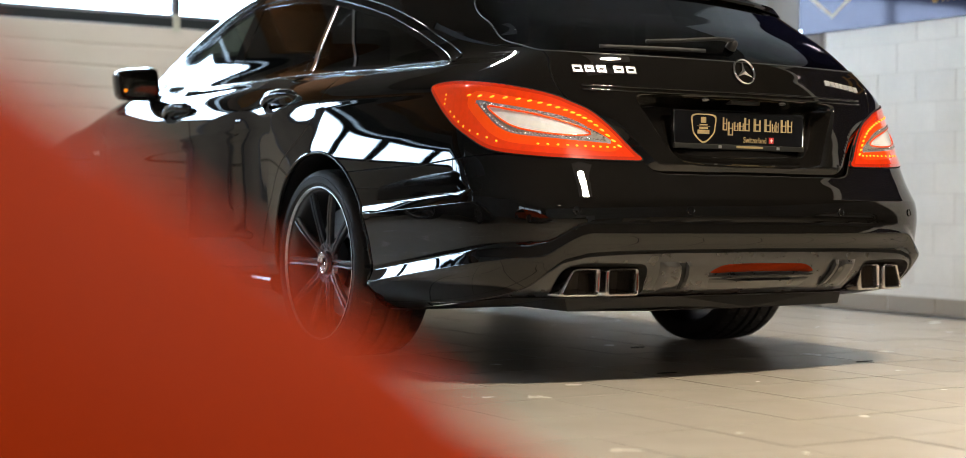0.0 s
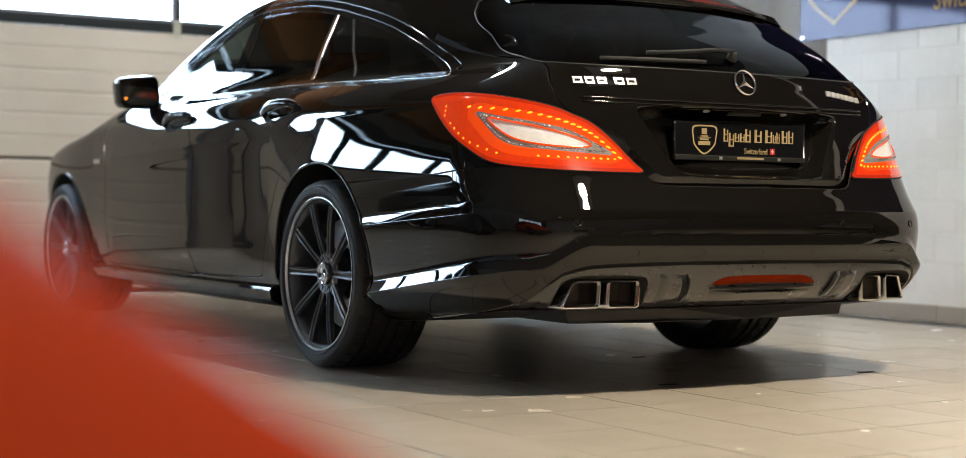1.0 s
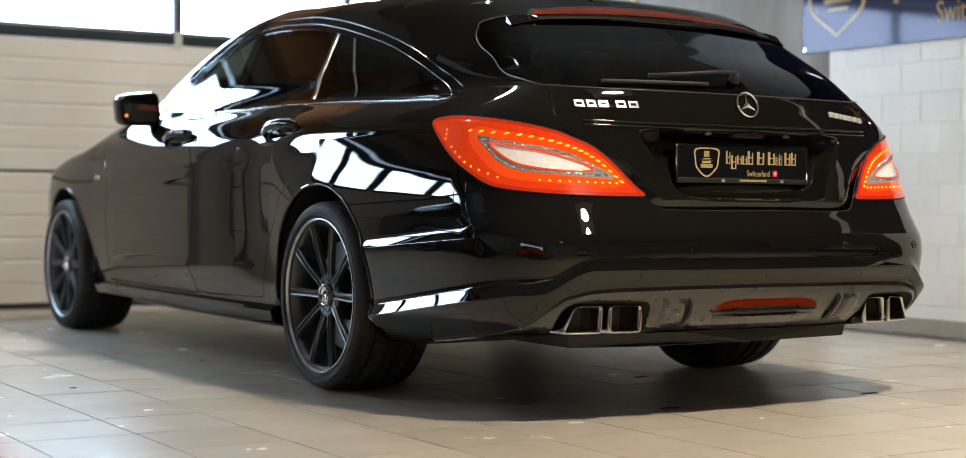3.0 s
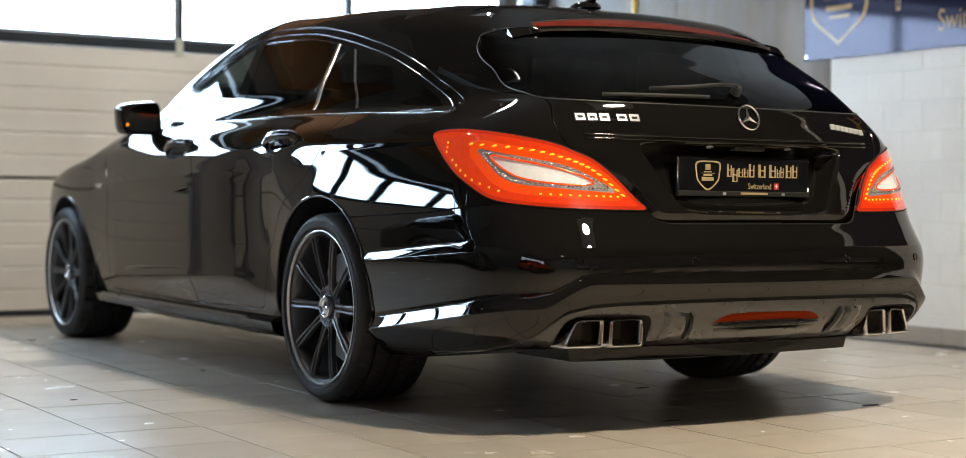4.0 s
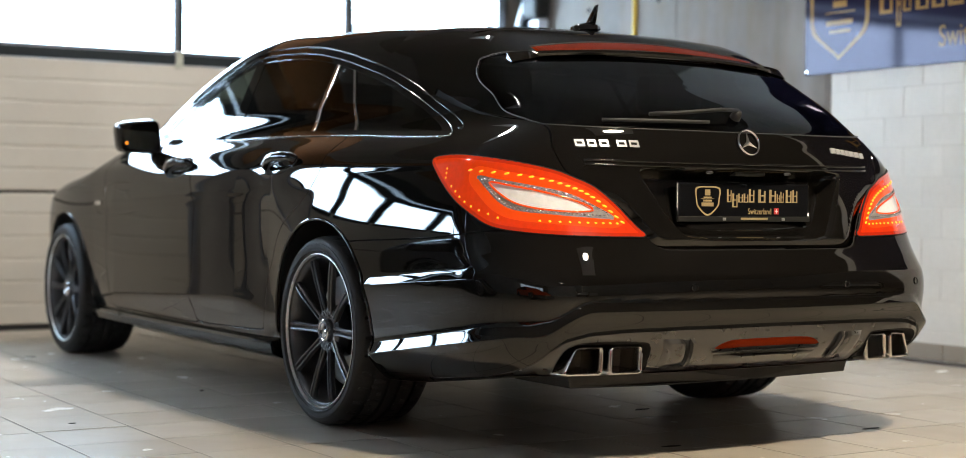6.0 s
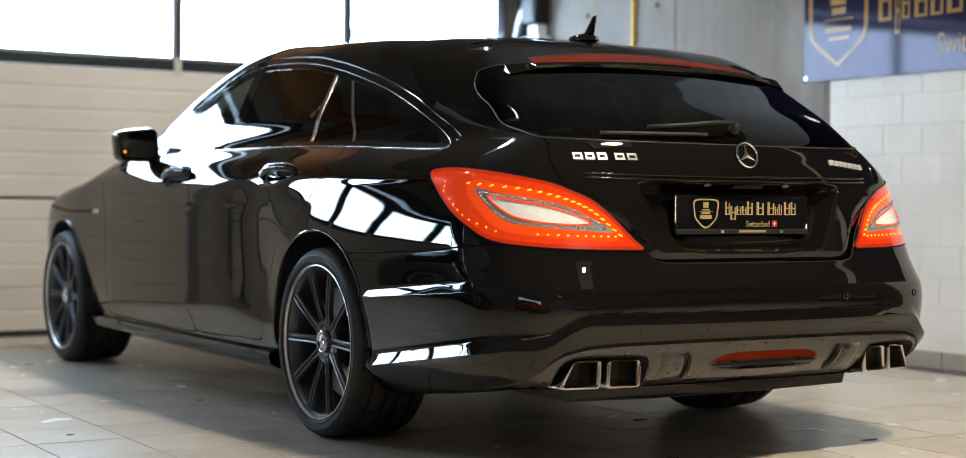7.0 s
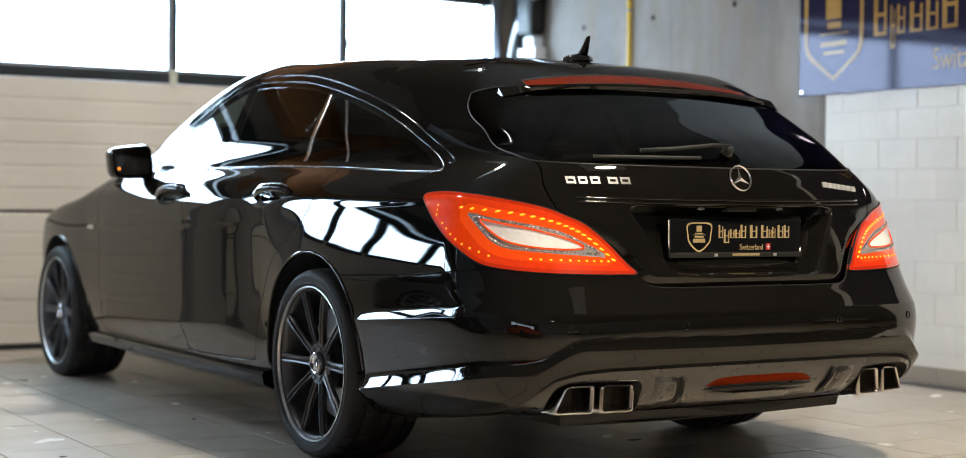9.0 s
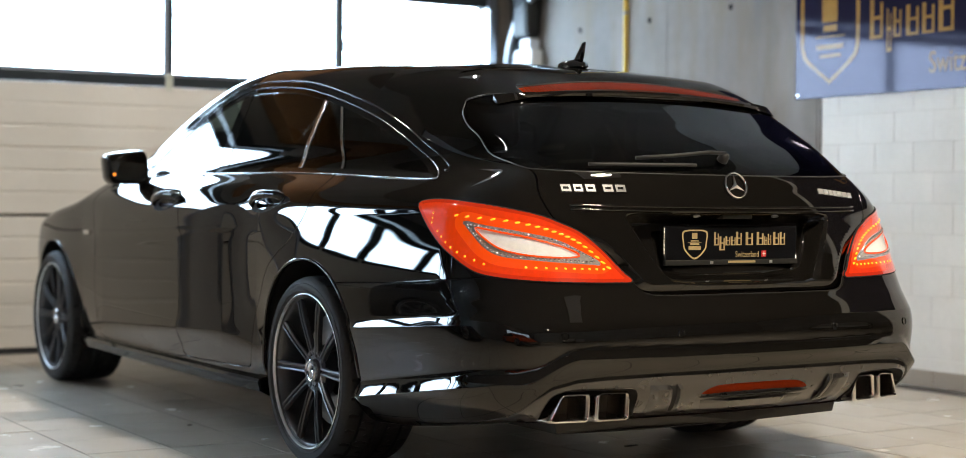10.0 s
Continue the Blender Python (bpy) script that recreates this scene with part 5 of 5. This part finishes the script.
tagged(CORNER, "bare grey concrete wall section with small tie holes", "wall", kind="structure")
# tie holes as black discs, the shade inside them put into the colour
for y, z in ((3.51, 1.99), (2.79, 1.985), (2.05, 1.99), (3.51, .9), (2.79, .9), (2.05, .9)):
    v, f = lathe([(0, 0), (.002, .014), (-.004, .019)], 20, "z")
    ob = mesh_object("tie_hole", v, f, MATT_BLACK, CORNER, smooth=50)
    ob.matrix_basis = pose(R["right"] - .0065, y, z, 0, -90)
for y in (1.36, 2.62, 3.9):
    part("formwork_line", box(R["right"] - .0075, R["right"] - .003, y - .004, y + .004, 0, R["top"]), CONCRETE, CORNER)

# front wall round the doors
front_wall = tagged(part("wall_north", box(R["left"], R["right"] - .005, R["front"] + .02, R["front"] + .25, 2.43, R["top"]), PLASTER), "grey wall above the garage doors", "wall", kind="structure")
for x0, x1, z1 in ((2.50, R["right"] - .006, 2.43), (-2.818, -2.148, 2.43), (R["left"], -7.462, 2.43)):
    tagged(part("pier", box(x0, x1, R["front"] + .015, R["front"] + .25, 0, z1), PLASTER if x0 < 2 else CONCRETE), "plain wall pier beside the garage door", "wall", kind="structure")
tagged(part("beam", box(R["left"] + .01, R["right"] - .01, R["front"] - .28, R["front"] - .02, 2.60, 3.00, .01), WOOD), "brown timber beam above the garage doors", "beam", kind="structure")


# ---------------------------------------------------------------- sectional garage door
def frame_bar(name, x0, x1, z0, z1, y0, y1, mat, parent, bevel=.004):
    return part(name, box(x0, x1, y0, y1, z0, z1, bevel), mat, parent)


PANE = pane_material("clear_pane", (1.0, 1.0, 1.0), .95, .04)


def garage_door(x0, x1, low, pitch, marks, wide, y):
    """Ribbed steel sections below and a glazed section above."""
    door = thing("garage_door", "cream ribbed sectional garage door with a glazed upper section", "garage door")
    edges = [(.035, .785), (.800, 1.562)]
    for z0, z1 in edges:
        bm = bmesh.new()
        # the section's face: flat bands between shallow grooves
        zs = [(z0, .010), (z0 + .006, 0)]
        z = low + math.ceil((z0 + .03 - low) / pitch) * pitch
        while z < z1 - .03:
            zs += [(z - .008, 0), (z - .005, .0035), (z + .005, .0035), (z + .008, 0)]
            z += pitch
        zs += [(z1 - .006, 0), (z1, .010)]
        rows = [[bm.verts.new((x, y + d, zz)) for x in (x0, x1)] for zz, d in zs]
        rows.append([bm.verts.new((x, y + .045, z1)) for x in (x0, x1)])
        rows.insert(0, [bm.verts.new((x, y + .045, z0)) for x in (x0, x1)])
        for a, b in zip(rows, rows[1:]):
            bm.faces.new((a[0], a[1], b[1], b[0]))
        bm.faces.new((rows[0][0], rows[0][1], rows[-1][1], rows[-1][0]))
        part("door_section", bm, DOOR_SKIN, door, "ribbed cream steel section")
    frame_bar("section_joint", x0, x1, .783, .802, y + .012, y + .04, SEAM, door, 0)
    frame_bar("bottom_seal", x0, x1, .002, .036, y + .004, y + .04, RUBBER, door)
    glazed = thing("glazed_section", "", "")
    glazed.parent = door
    frame_bar("bottom_rail", x0, x1, 1.564, 1.625, y - .004, y + .045, DARK_FRAME, glazed)
    frame_bar("bottom_bead", x0, x1, 1.626, 1.645, y + .006, y + .045, GREY_ALU, glazed)
    frame_bar("top_rail", x0, x1, 2.190, 2.27, y - .002, y + .045, DARK_FRAME, glazed)
    posts = []
    for m in marks:
        frame_bar("mullion", m - wide, m + .002, 1.646, 2.189, y + .006, y + .045, GREY_ALU if wide < .05 else DARK_FRAME, glazed)
        # the mullion's shaded side, put in as a darker material
        frame_bar("mullion_shade", m + .003, m + wide, 1.646, 2.189, y + .002, y + .045, DARK_FRAME, glazed)
        posts.append(m)
    for a, b in zip([x0] + posts, posts + [x1]):
        part("pane", box(a + .032, b - .032, y + .024, y + .030, 1.646, 2.189), PANE, glazed).visible_shadow = False
    for m in posts:
        bracket = part("hinge", box(m - .022, m + .026, y - .010, y - .004, 1.540, 1.640, .003), material("hinge_zinc", (.72, .74, .62), .4, .4), door, "pale zinc hinge plate")
        for zz in (1.56, 1.62):
            v, f = lathe([(0, .0045), (-.004, .004), (-.005, 0)], 10, "z")
            ob = mesh_object("hinge_bolt", v, f, STEEL, bracket, smooth=40)
            ob.matrix_basis = pose(m + .002, y - .010, zz, -90)
    return door


DOOR_Y = R["front"]
for x0, x1, marks, wide in ((-2.087, 2.425, (-.950, .187, 1.324), .030), (-7.400, -2.888, (-6.62, -5.80, -4.95, -4.10, -3.42), .060)):
    garage_door(x0, x1, 1.309, .1285, marks, wide, DOOR_Y)
    part_frame = thing("door_frame", "grey steel frame round the garage door", "door frame", kind="structure")
    frame_bar("jamb", x1 + .005, x1 + .067, 0, 2.29, DOOR_Y - .02, DOOR_Y + .05, GREY_ALU, part_frame)
    frame_bar("jamb", x0 - .058, x0 - .004, 0, 2.29, DOOR_Y - .02, DOOR_Y + .05, GREY_ALU, part_frame)
    frame_bar("head", x0 - .058, x1 + .067, 2.292, 2.428, DOOR_Y - .03, DOOR_Y + .12, DARK_FRAME, part_frame)

# the yard outside
DAY = material("bright_overcast_distance", (.8, .85, .9), 1.0, emit=(.57, .78, 1.0), power=23.0)
back = tagged(part("backdrop", box(-13, 9, 5.6, 5.7, .6, 4.6), DAY), "bright overcast sky behind the garage", "backdrop", kind="structure")
HAZE = material("pale_distant_facade", (.7, .8, .9), 1.0, emit=(.82, .95, 1.0), power=1.0)
for z0, z1, x0, x1 in ((1.98, 2.06, .95, 3.6), (2.14, 2.165, .2, 3.6)):
    tagged(part("backdrop", box(x0, x1, 5.54, 5.58, z0, z1), HAZE), "pale blue band of a distant building", "backdrop", kind="structure")
tagged(part("ground", box(-40, 40, R["front"] + .26, 60, -.3, -.13), material("yard_asphalt", (.09, .09, .09), .9, 0, 0, .2, 20)), "grey asphalt yard outside", "ground", kind="structure")

window = thing("window_1", "wide window with dark frames in the side wall", "window", kind="structure")
part("window_sill", box(R["left"] - .05, R["left"] + .10, -10.4, -4.4, .752, .79, .004), GREY_ALU, window)
part("window_head", box(R["left"] - .12, R["left"] - .06, -10.4, -4.4, 2.68, 2.748, .004), DARK_FRAME, window)
part("transom", box(R["left"] - .12, R["left"] - .06, -10.4, -4.4, 1.56, 1.62, .004), DARK_FRAME, window)
for y in (-10.36, -9.2, -8.0, -6.8, -5.6, -4.44):
    part("mullion", box(R["left"] - .12, R["left"] - .06, y - .035, y + .035, .792, 2.678, .004), DARK_FRAME, window)
SIDE_DAY = material("overcast_distance_beside", (.8, .85, .9), 1.0, emit=(.70, .86, 1.0), power=3.2)
tagged(part("backdrop", box(-10.2, -10.1, -12.5, -2.5, -.1, 4.2), SIDE_DAY), "bright overcast sky beside the garage", "backdrop", kind="structure")

# door track, drive and cable in the corner
track = thing("door_track", "curved galvanised steel track of the garage door", "track")
pts = [(2.555, DOOR_Y - .05, 0.0), (2.555, DOOR_Y - .05, 1.75)]
for a in np.linspace(0, 75, 10):
    pts.append((2.555, DOOR_Y - .05 - .55 * (1 - math.cos(radians(a))), 1.75 + .55 * math.sin(radians(a))))
pts.append((2.555, DOOR_Y - 1.6, 2.62))
v, f = tube(pts, .028, 8, False, 1.0)
mesh_object("rail", v, f, TRACK, track, smooth=40)
part("upright", box(2.60, 2.645, DOOR_Y - .11, DOOR_Y - .02, 0, 2.3, .005), DARK_FRAME, track)
drive = thing("door_drive", "dark door drive with pale plastic terminal box", "motor", kind="")
part("motor", box(2.52, 2.64, DOOR_Y - .34, DOOR_Y - .16, 1.98, 2.30, .03), BLACK, drive)
part("motor_box", box(2.545, 2.645, DOOR_Y - .36, DOOR_Y - .14, 1.72, 1.90, .015), material("white_plastic", (.85, .87, .9), .3), drive, "white plastic terminal box")
part("motor_cap", box(2.555, 2.645, DOOR_Y - .32, DOOR_Y - .20, 1.90, 1.975, .015), material("pale_plastic", (.75, .80, .88), .3), drive, "pale plastic cap")
v, f = tube([(2.62, DOOR_Y - .25, 1.72), (2.63, DOOR_Y - .24, 1.2), (2.63, DOOR_Y - .24, .4), (2.63, DOOR_Y - .24, 0.02)], .012, 8)
mesh_object("drive_cable", v, f, RUBBER, drive, smooth=True)
v, f = tube([(R["right"] - .016, 3.01, 0.0), (R["right"] - .016, 3.01, R["top"])], .015, 14)
pipe_ob = mesh_object("yellow_pipe", v, f, material("yellow_pipe_paint", (.70, .46, .05), .4, 0, 0, .08, 40), smooth=True)
tagged(pipe_ob, "yellow painted gas pipe on the concrete wall", "pipe")
for z in (.8, 2.05, 3.2):
    v, f = lathe([(-.008, .0155), (-.008, .018), (.008, .018), (.008, .0155)], 20, "z", True)
    ob = mesh_object("pipe_clip", v, f, TRACK, pipe_ob, smooth=40)
    ob.location = (R["right"] - .016, 3.01, z)

# ---------------------------------------------------------------- banner on the wall
NAVY = material("glossy_black_banner", (.016, .015, .034), .06, 0, 0, .15, 10, 0, .015, spec=.21)

NAVY.node_tree.nodes["Principled BSDF"].inputs["Specular Tint"].default_value = (.86, .78, 1.0, 1)
GOLD = material("gold_banner_print", (.34, .19, .05), .12, 0, 0, .25, 14, spec=.21)
BX = R["right"] - .008
banner = part("banner", box(BX - .004, BX, -1.9, 1.512, 1.441, 2.62, .0015), NAVY)
tagged(banner, "glossy black wall banner with gold print", "banner")


def print_piece(name, loop, mat=GOLD, label="", off=.0055):
    return part(name, prism([(BX - off, y, z) for y, z in loop], .001, (1, 0, 0)), mat, banner, label)


sh = np.array([(1.47, 2.12), (1.26, 2.14), (1.05, 2.12), (1.046, 1.90), (1.048, 1.70), (1.065, 1.65), (1.10, 1.615), (1.26, 1.509), (1.42, 1.618), (1.455, 1.652), (1.472, 1.70), (1.475, 1.90)])
mid = sh.mean(0)
for name in ("shield_outline",):
    inner = (sh - mid) * np.array([.885, .925]) + mid
    bm = bmesh.new()
    n = len(sh)
    a = [bm.verts.new((BX - .0055, y, z)) for y, z in sh]
    b = [bm.verts.new((BX - .0055, y, z)) for y, z in inner]
    for i in range(n):
        bm.faces.new((a[i], a[(i + 1) % n], b[(i + 1) % n], b[i]))
    part(name, bm, GOLD, banner, "gold shield outline")
for y0, y1, z0, z1 in ((1.315, 1.205, 1.83, 1.99), (1.305, 1.207, 1.782, 1.815), (1.363, 1.149, 1.752, 1.758), (1.355, 1.165, 1.690, 1.715), (1.33, 1.18, 1.648, 1.665)):
    print_piece("shield_mark", [(y0, z0), (y1, z0), (y1, z1), (y0, z1)])
for y0, y1, z0, z1 in ((.975, .890, 1.715, 1.915), (.862, .832, 1.645, 1.86), (.818, .768, 1.715, 1.86), (.735, .655, 1.715, 1.865), (.632, .556, 1.715, 1.865), (.530, .435, 1.715, 1.93), (.30, .18, 1.715, 1.93), (.06, -.30, 1.715, 1.93), (-.45, -.85, 1.715, 1.93)):
    bm = bmesh.new()
    for loop in type_marks(-y0, -y1, z0, z1, .30):
        prism([(BX - .0055, -u, w) for u, w in loop], .001, (1, 0, 0), bm=bm)
    part("name_mark", bm, GOLD, banner)
lettering("lettering", "Switzerland", .150, pose(BX - .0055, .335, 1.523, 90, 0, -90) @ Matrix.Diagonal((.72, 1, 1, 1)), GOLD, banner)
for y, z in ((1.495, 1.462), (-1.88, 1.462)):
    v, f = lathe([(0, .009), (-.002, .008), (-.002, .004)], 16, "z")
    ob = mesh_object("eyelet", v, f, STEEL, banner, "metal eyelet", smooth=40)
    ob.matrix_basis = pose(BX - .0045, y, z, 0, 90)

# ---------------------------------------------------------------- ceiling lamps
# bodies for the unseen lamps, the added fill pair at x -3.5 too
for n, (lx, ly) in enumerate(LAMPS):
    if n == 0:
        lamp0 = thing("ceiling_lamp", "long white ceiling lamp, added out of view", "ceiling lamp", "ceiling lamps", at=(lx, ly, 3.62))
        part("lamp_body", box(-.30, .30, -.50, .50, 0, .08, .01), material("lamp_housing", (.75, .75, .75), .5), lamp0)
        part("lamp_rod", box(-.01, .01, -.01, .01, .08, .28), TRACK, lamp0)
    else:
        copy_thing(lamp0, pose(lx, ly, 3.62))

# ---------------------------------------------------------------- tiles, skirting and blocks
TILE = vary(material("beige_floor_tile", (.50, .45, .385), .27, 0, 0, .015, 90, 0, .01, .03, shared=True), .05)
PX, PY, X0, Y0 = .309, .315, -1.475, .600


def tile_mesh(name, w, d, h, e, mat):
    """A piece with a worn edge."""
    v = [(sx * (w / 2 - o), sy * (d / 2 - o), z) for o, z in ((0, -h), (0, -e), (e, 0)) for sx, sy in ((-1, -1), (1, -1), (1, 1), (-1, 1))]
    f = [(8, 9, 10, 11)] + [(i * 4 + k, i * 4 + (k + 1) % 4, i * 4 + 4 + (k + 1) % 4, i * 4 + 4 + k) for i in (0, 1) for k in range(4)]
    me = bpy.data.meshes.new(name)
    me.from_pydata(v, [], f)
    me.materials.append(mat)
    return me


tile = tile_mesh("tile", PX - .0055, PY - .0055, .010, .0004, TILE)
rest_v, rest_f = [], []
base = [tuple(v.co) for v in tile.vertices]
polys = [tuple(p.vertices) for p in tile.polygons]
rnd = random.Random(5)
nx0, nx1 = math.ceil((R["left"] - X0) / PX), math.floor((R["bay"] - X0) / PX)
ny0, ny1 = math.ceil((R["back"] - Y0) / PY), math.floor((R["front"] - Y0) / PY)
for i in range(nx0, nx1):
    for j in range(ny0, ny1 + 1):
        cx, cy = X0 + (i + .5) * PX, Y0 + (j + .5) * PY
        if cx > R["right"] - .16 and cy > R["turn"] - .16:
            continue
        tilt = (rnd.uniform(-.12, .12), rnd.uniform(-.12, .12))
        dz = rnd.uniform(-.0004, .0004)
        if -2.35 < cx < 2.5 and -1.2 < cy < 4.1 and not (cx > 1.0 and cy > 2.5):
            ob = new("tile", tile)
            ob.parent = floor
            ob.matrix_basis = pose(cx, cy, dz, *tilt)
        else:
            m = pose(cx, cy, dz, *tilt)
            k = len(rest_v)
            rest_v += [m @ Vector(c) for c in base]
            rest_f += [tuple(k + q for q in p) for p in polys]
far = mesh_object("far_tiles", rest_v, rest_f, TILE, floor)
far["kind"] = "stuff"
DIRT = material("dirt", (.02, .018, .015), .9, 0, 0, .3, 200)
for x, y, sx, sy in ((-.157, -.92, .035, .012), (.30, -.17, .03, .010), (.69, -.93, .045, .010), (-1.12, 2.73, .03, .01), (-1.62, .43, .014, .008), (-.62, .80, .012, .010), (-.9, 1.1, .009, .009)):
    bm = bmesh.new()
    bm.faces.new([bm.verts.new((x + sx * rnd.uniform(.6, 1.1) * math.cos(a), y + sy * rnd.uniform(.6, 1.1) * math.sin(a), .0022)) for a in np.linspace(0, 2 * math.pi, 14)[:-1]])
    out = bmesh.ops.extrude_face_region(bm, geom=bm.faces[:])
    for g in out["geom"]:
        if isinstance(g, bmesh.types.BMVert):
            g.co.z -= .0028
    tagged(part("dirt_fleck", bm, DIRT), "dark crumb of dirt on the floor tiles", "dirt", "dirt on the floor")

skirting = thing("baseboard", "grey-beige tiled skirting", "skirting", kind="structure")
SKIRT = vary(material("grey_beige_skirting", (.36, .32, .27), .4, 0, 0, .05, 60, .0002, shared=True), .05)
sk = tile_mesh("skirting_tile", .312, .082, .010, .0015, SKIRT)
for k in range(18):
    ob = new("skirting_tile", sk)
    ob.parent = skirting
    ob.matrix_basis = pose(R["right"] - .004, 4.0 - .316 * k - .14, .046, 0, -90) @ pose(0, 0, 0, 0, 0, 90)

BH, BW = .150, .254
block = tile_mesh("block", BW - .004, BH - .004, .010, .0018, BLOCK_PAINT)
half = tile_mesh("block", BW / 2 - .004, BH - .004, .010, .0018, BLOCK_PAINT)
rest_v, rest_f = [], []
base = [tuple(v.co) for v in block.vertices]
for c in range(26):
    z = -.004 + BH * (c + .5)
    shift = (.0, .127)[c % 2] + rnd.uniform(-.02, .02)
    y, first = 1.326, True
    while y > R["turn"] + .27:
        w = BW / 2 if (first and c % 2) else BW
        cy = y - w / 2
        m = pose(R["right"] + rnd.uniform(-.0012, .0012), cy, z, rnd.uniform(-.15, .15), -90 + rnd.uniform(-.2, .2)) @ pose(0, 0, 0, 0, 0, 90)
        if cy > -1.6 and z < 2.6:
            ob = new("block", half if w < .2 else block)
            ob.parent = wall_east
            ob.matrix_basis = m
        else:
            k = len(rest_v)
            rest_v += [m @ Vector(q) for q in base]
            rest_f += [tuple(k + q for q in p) for p in polys]
        y -= w
        first = False
far = mesh_object("far_blocks", rest_v, rest_f, BLOCK_PAINT, wall_east)
far["kind"] = "stuff"
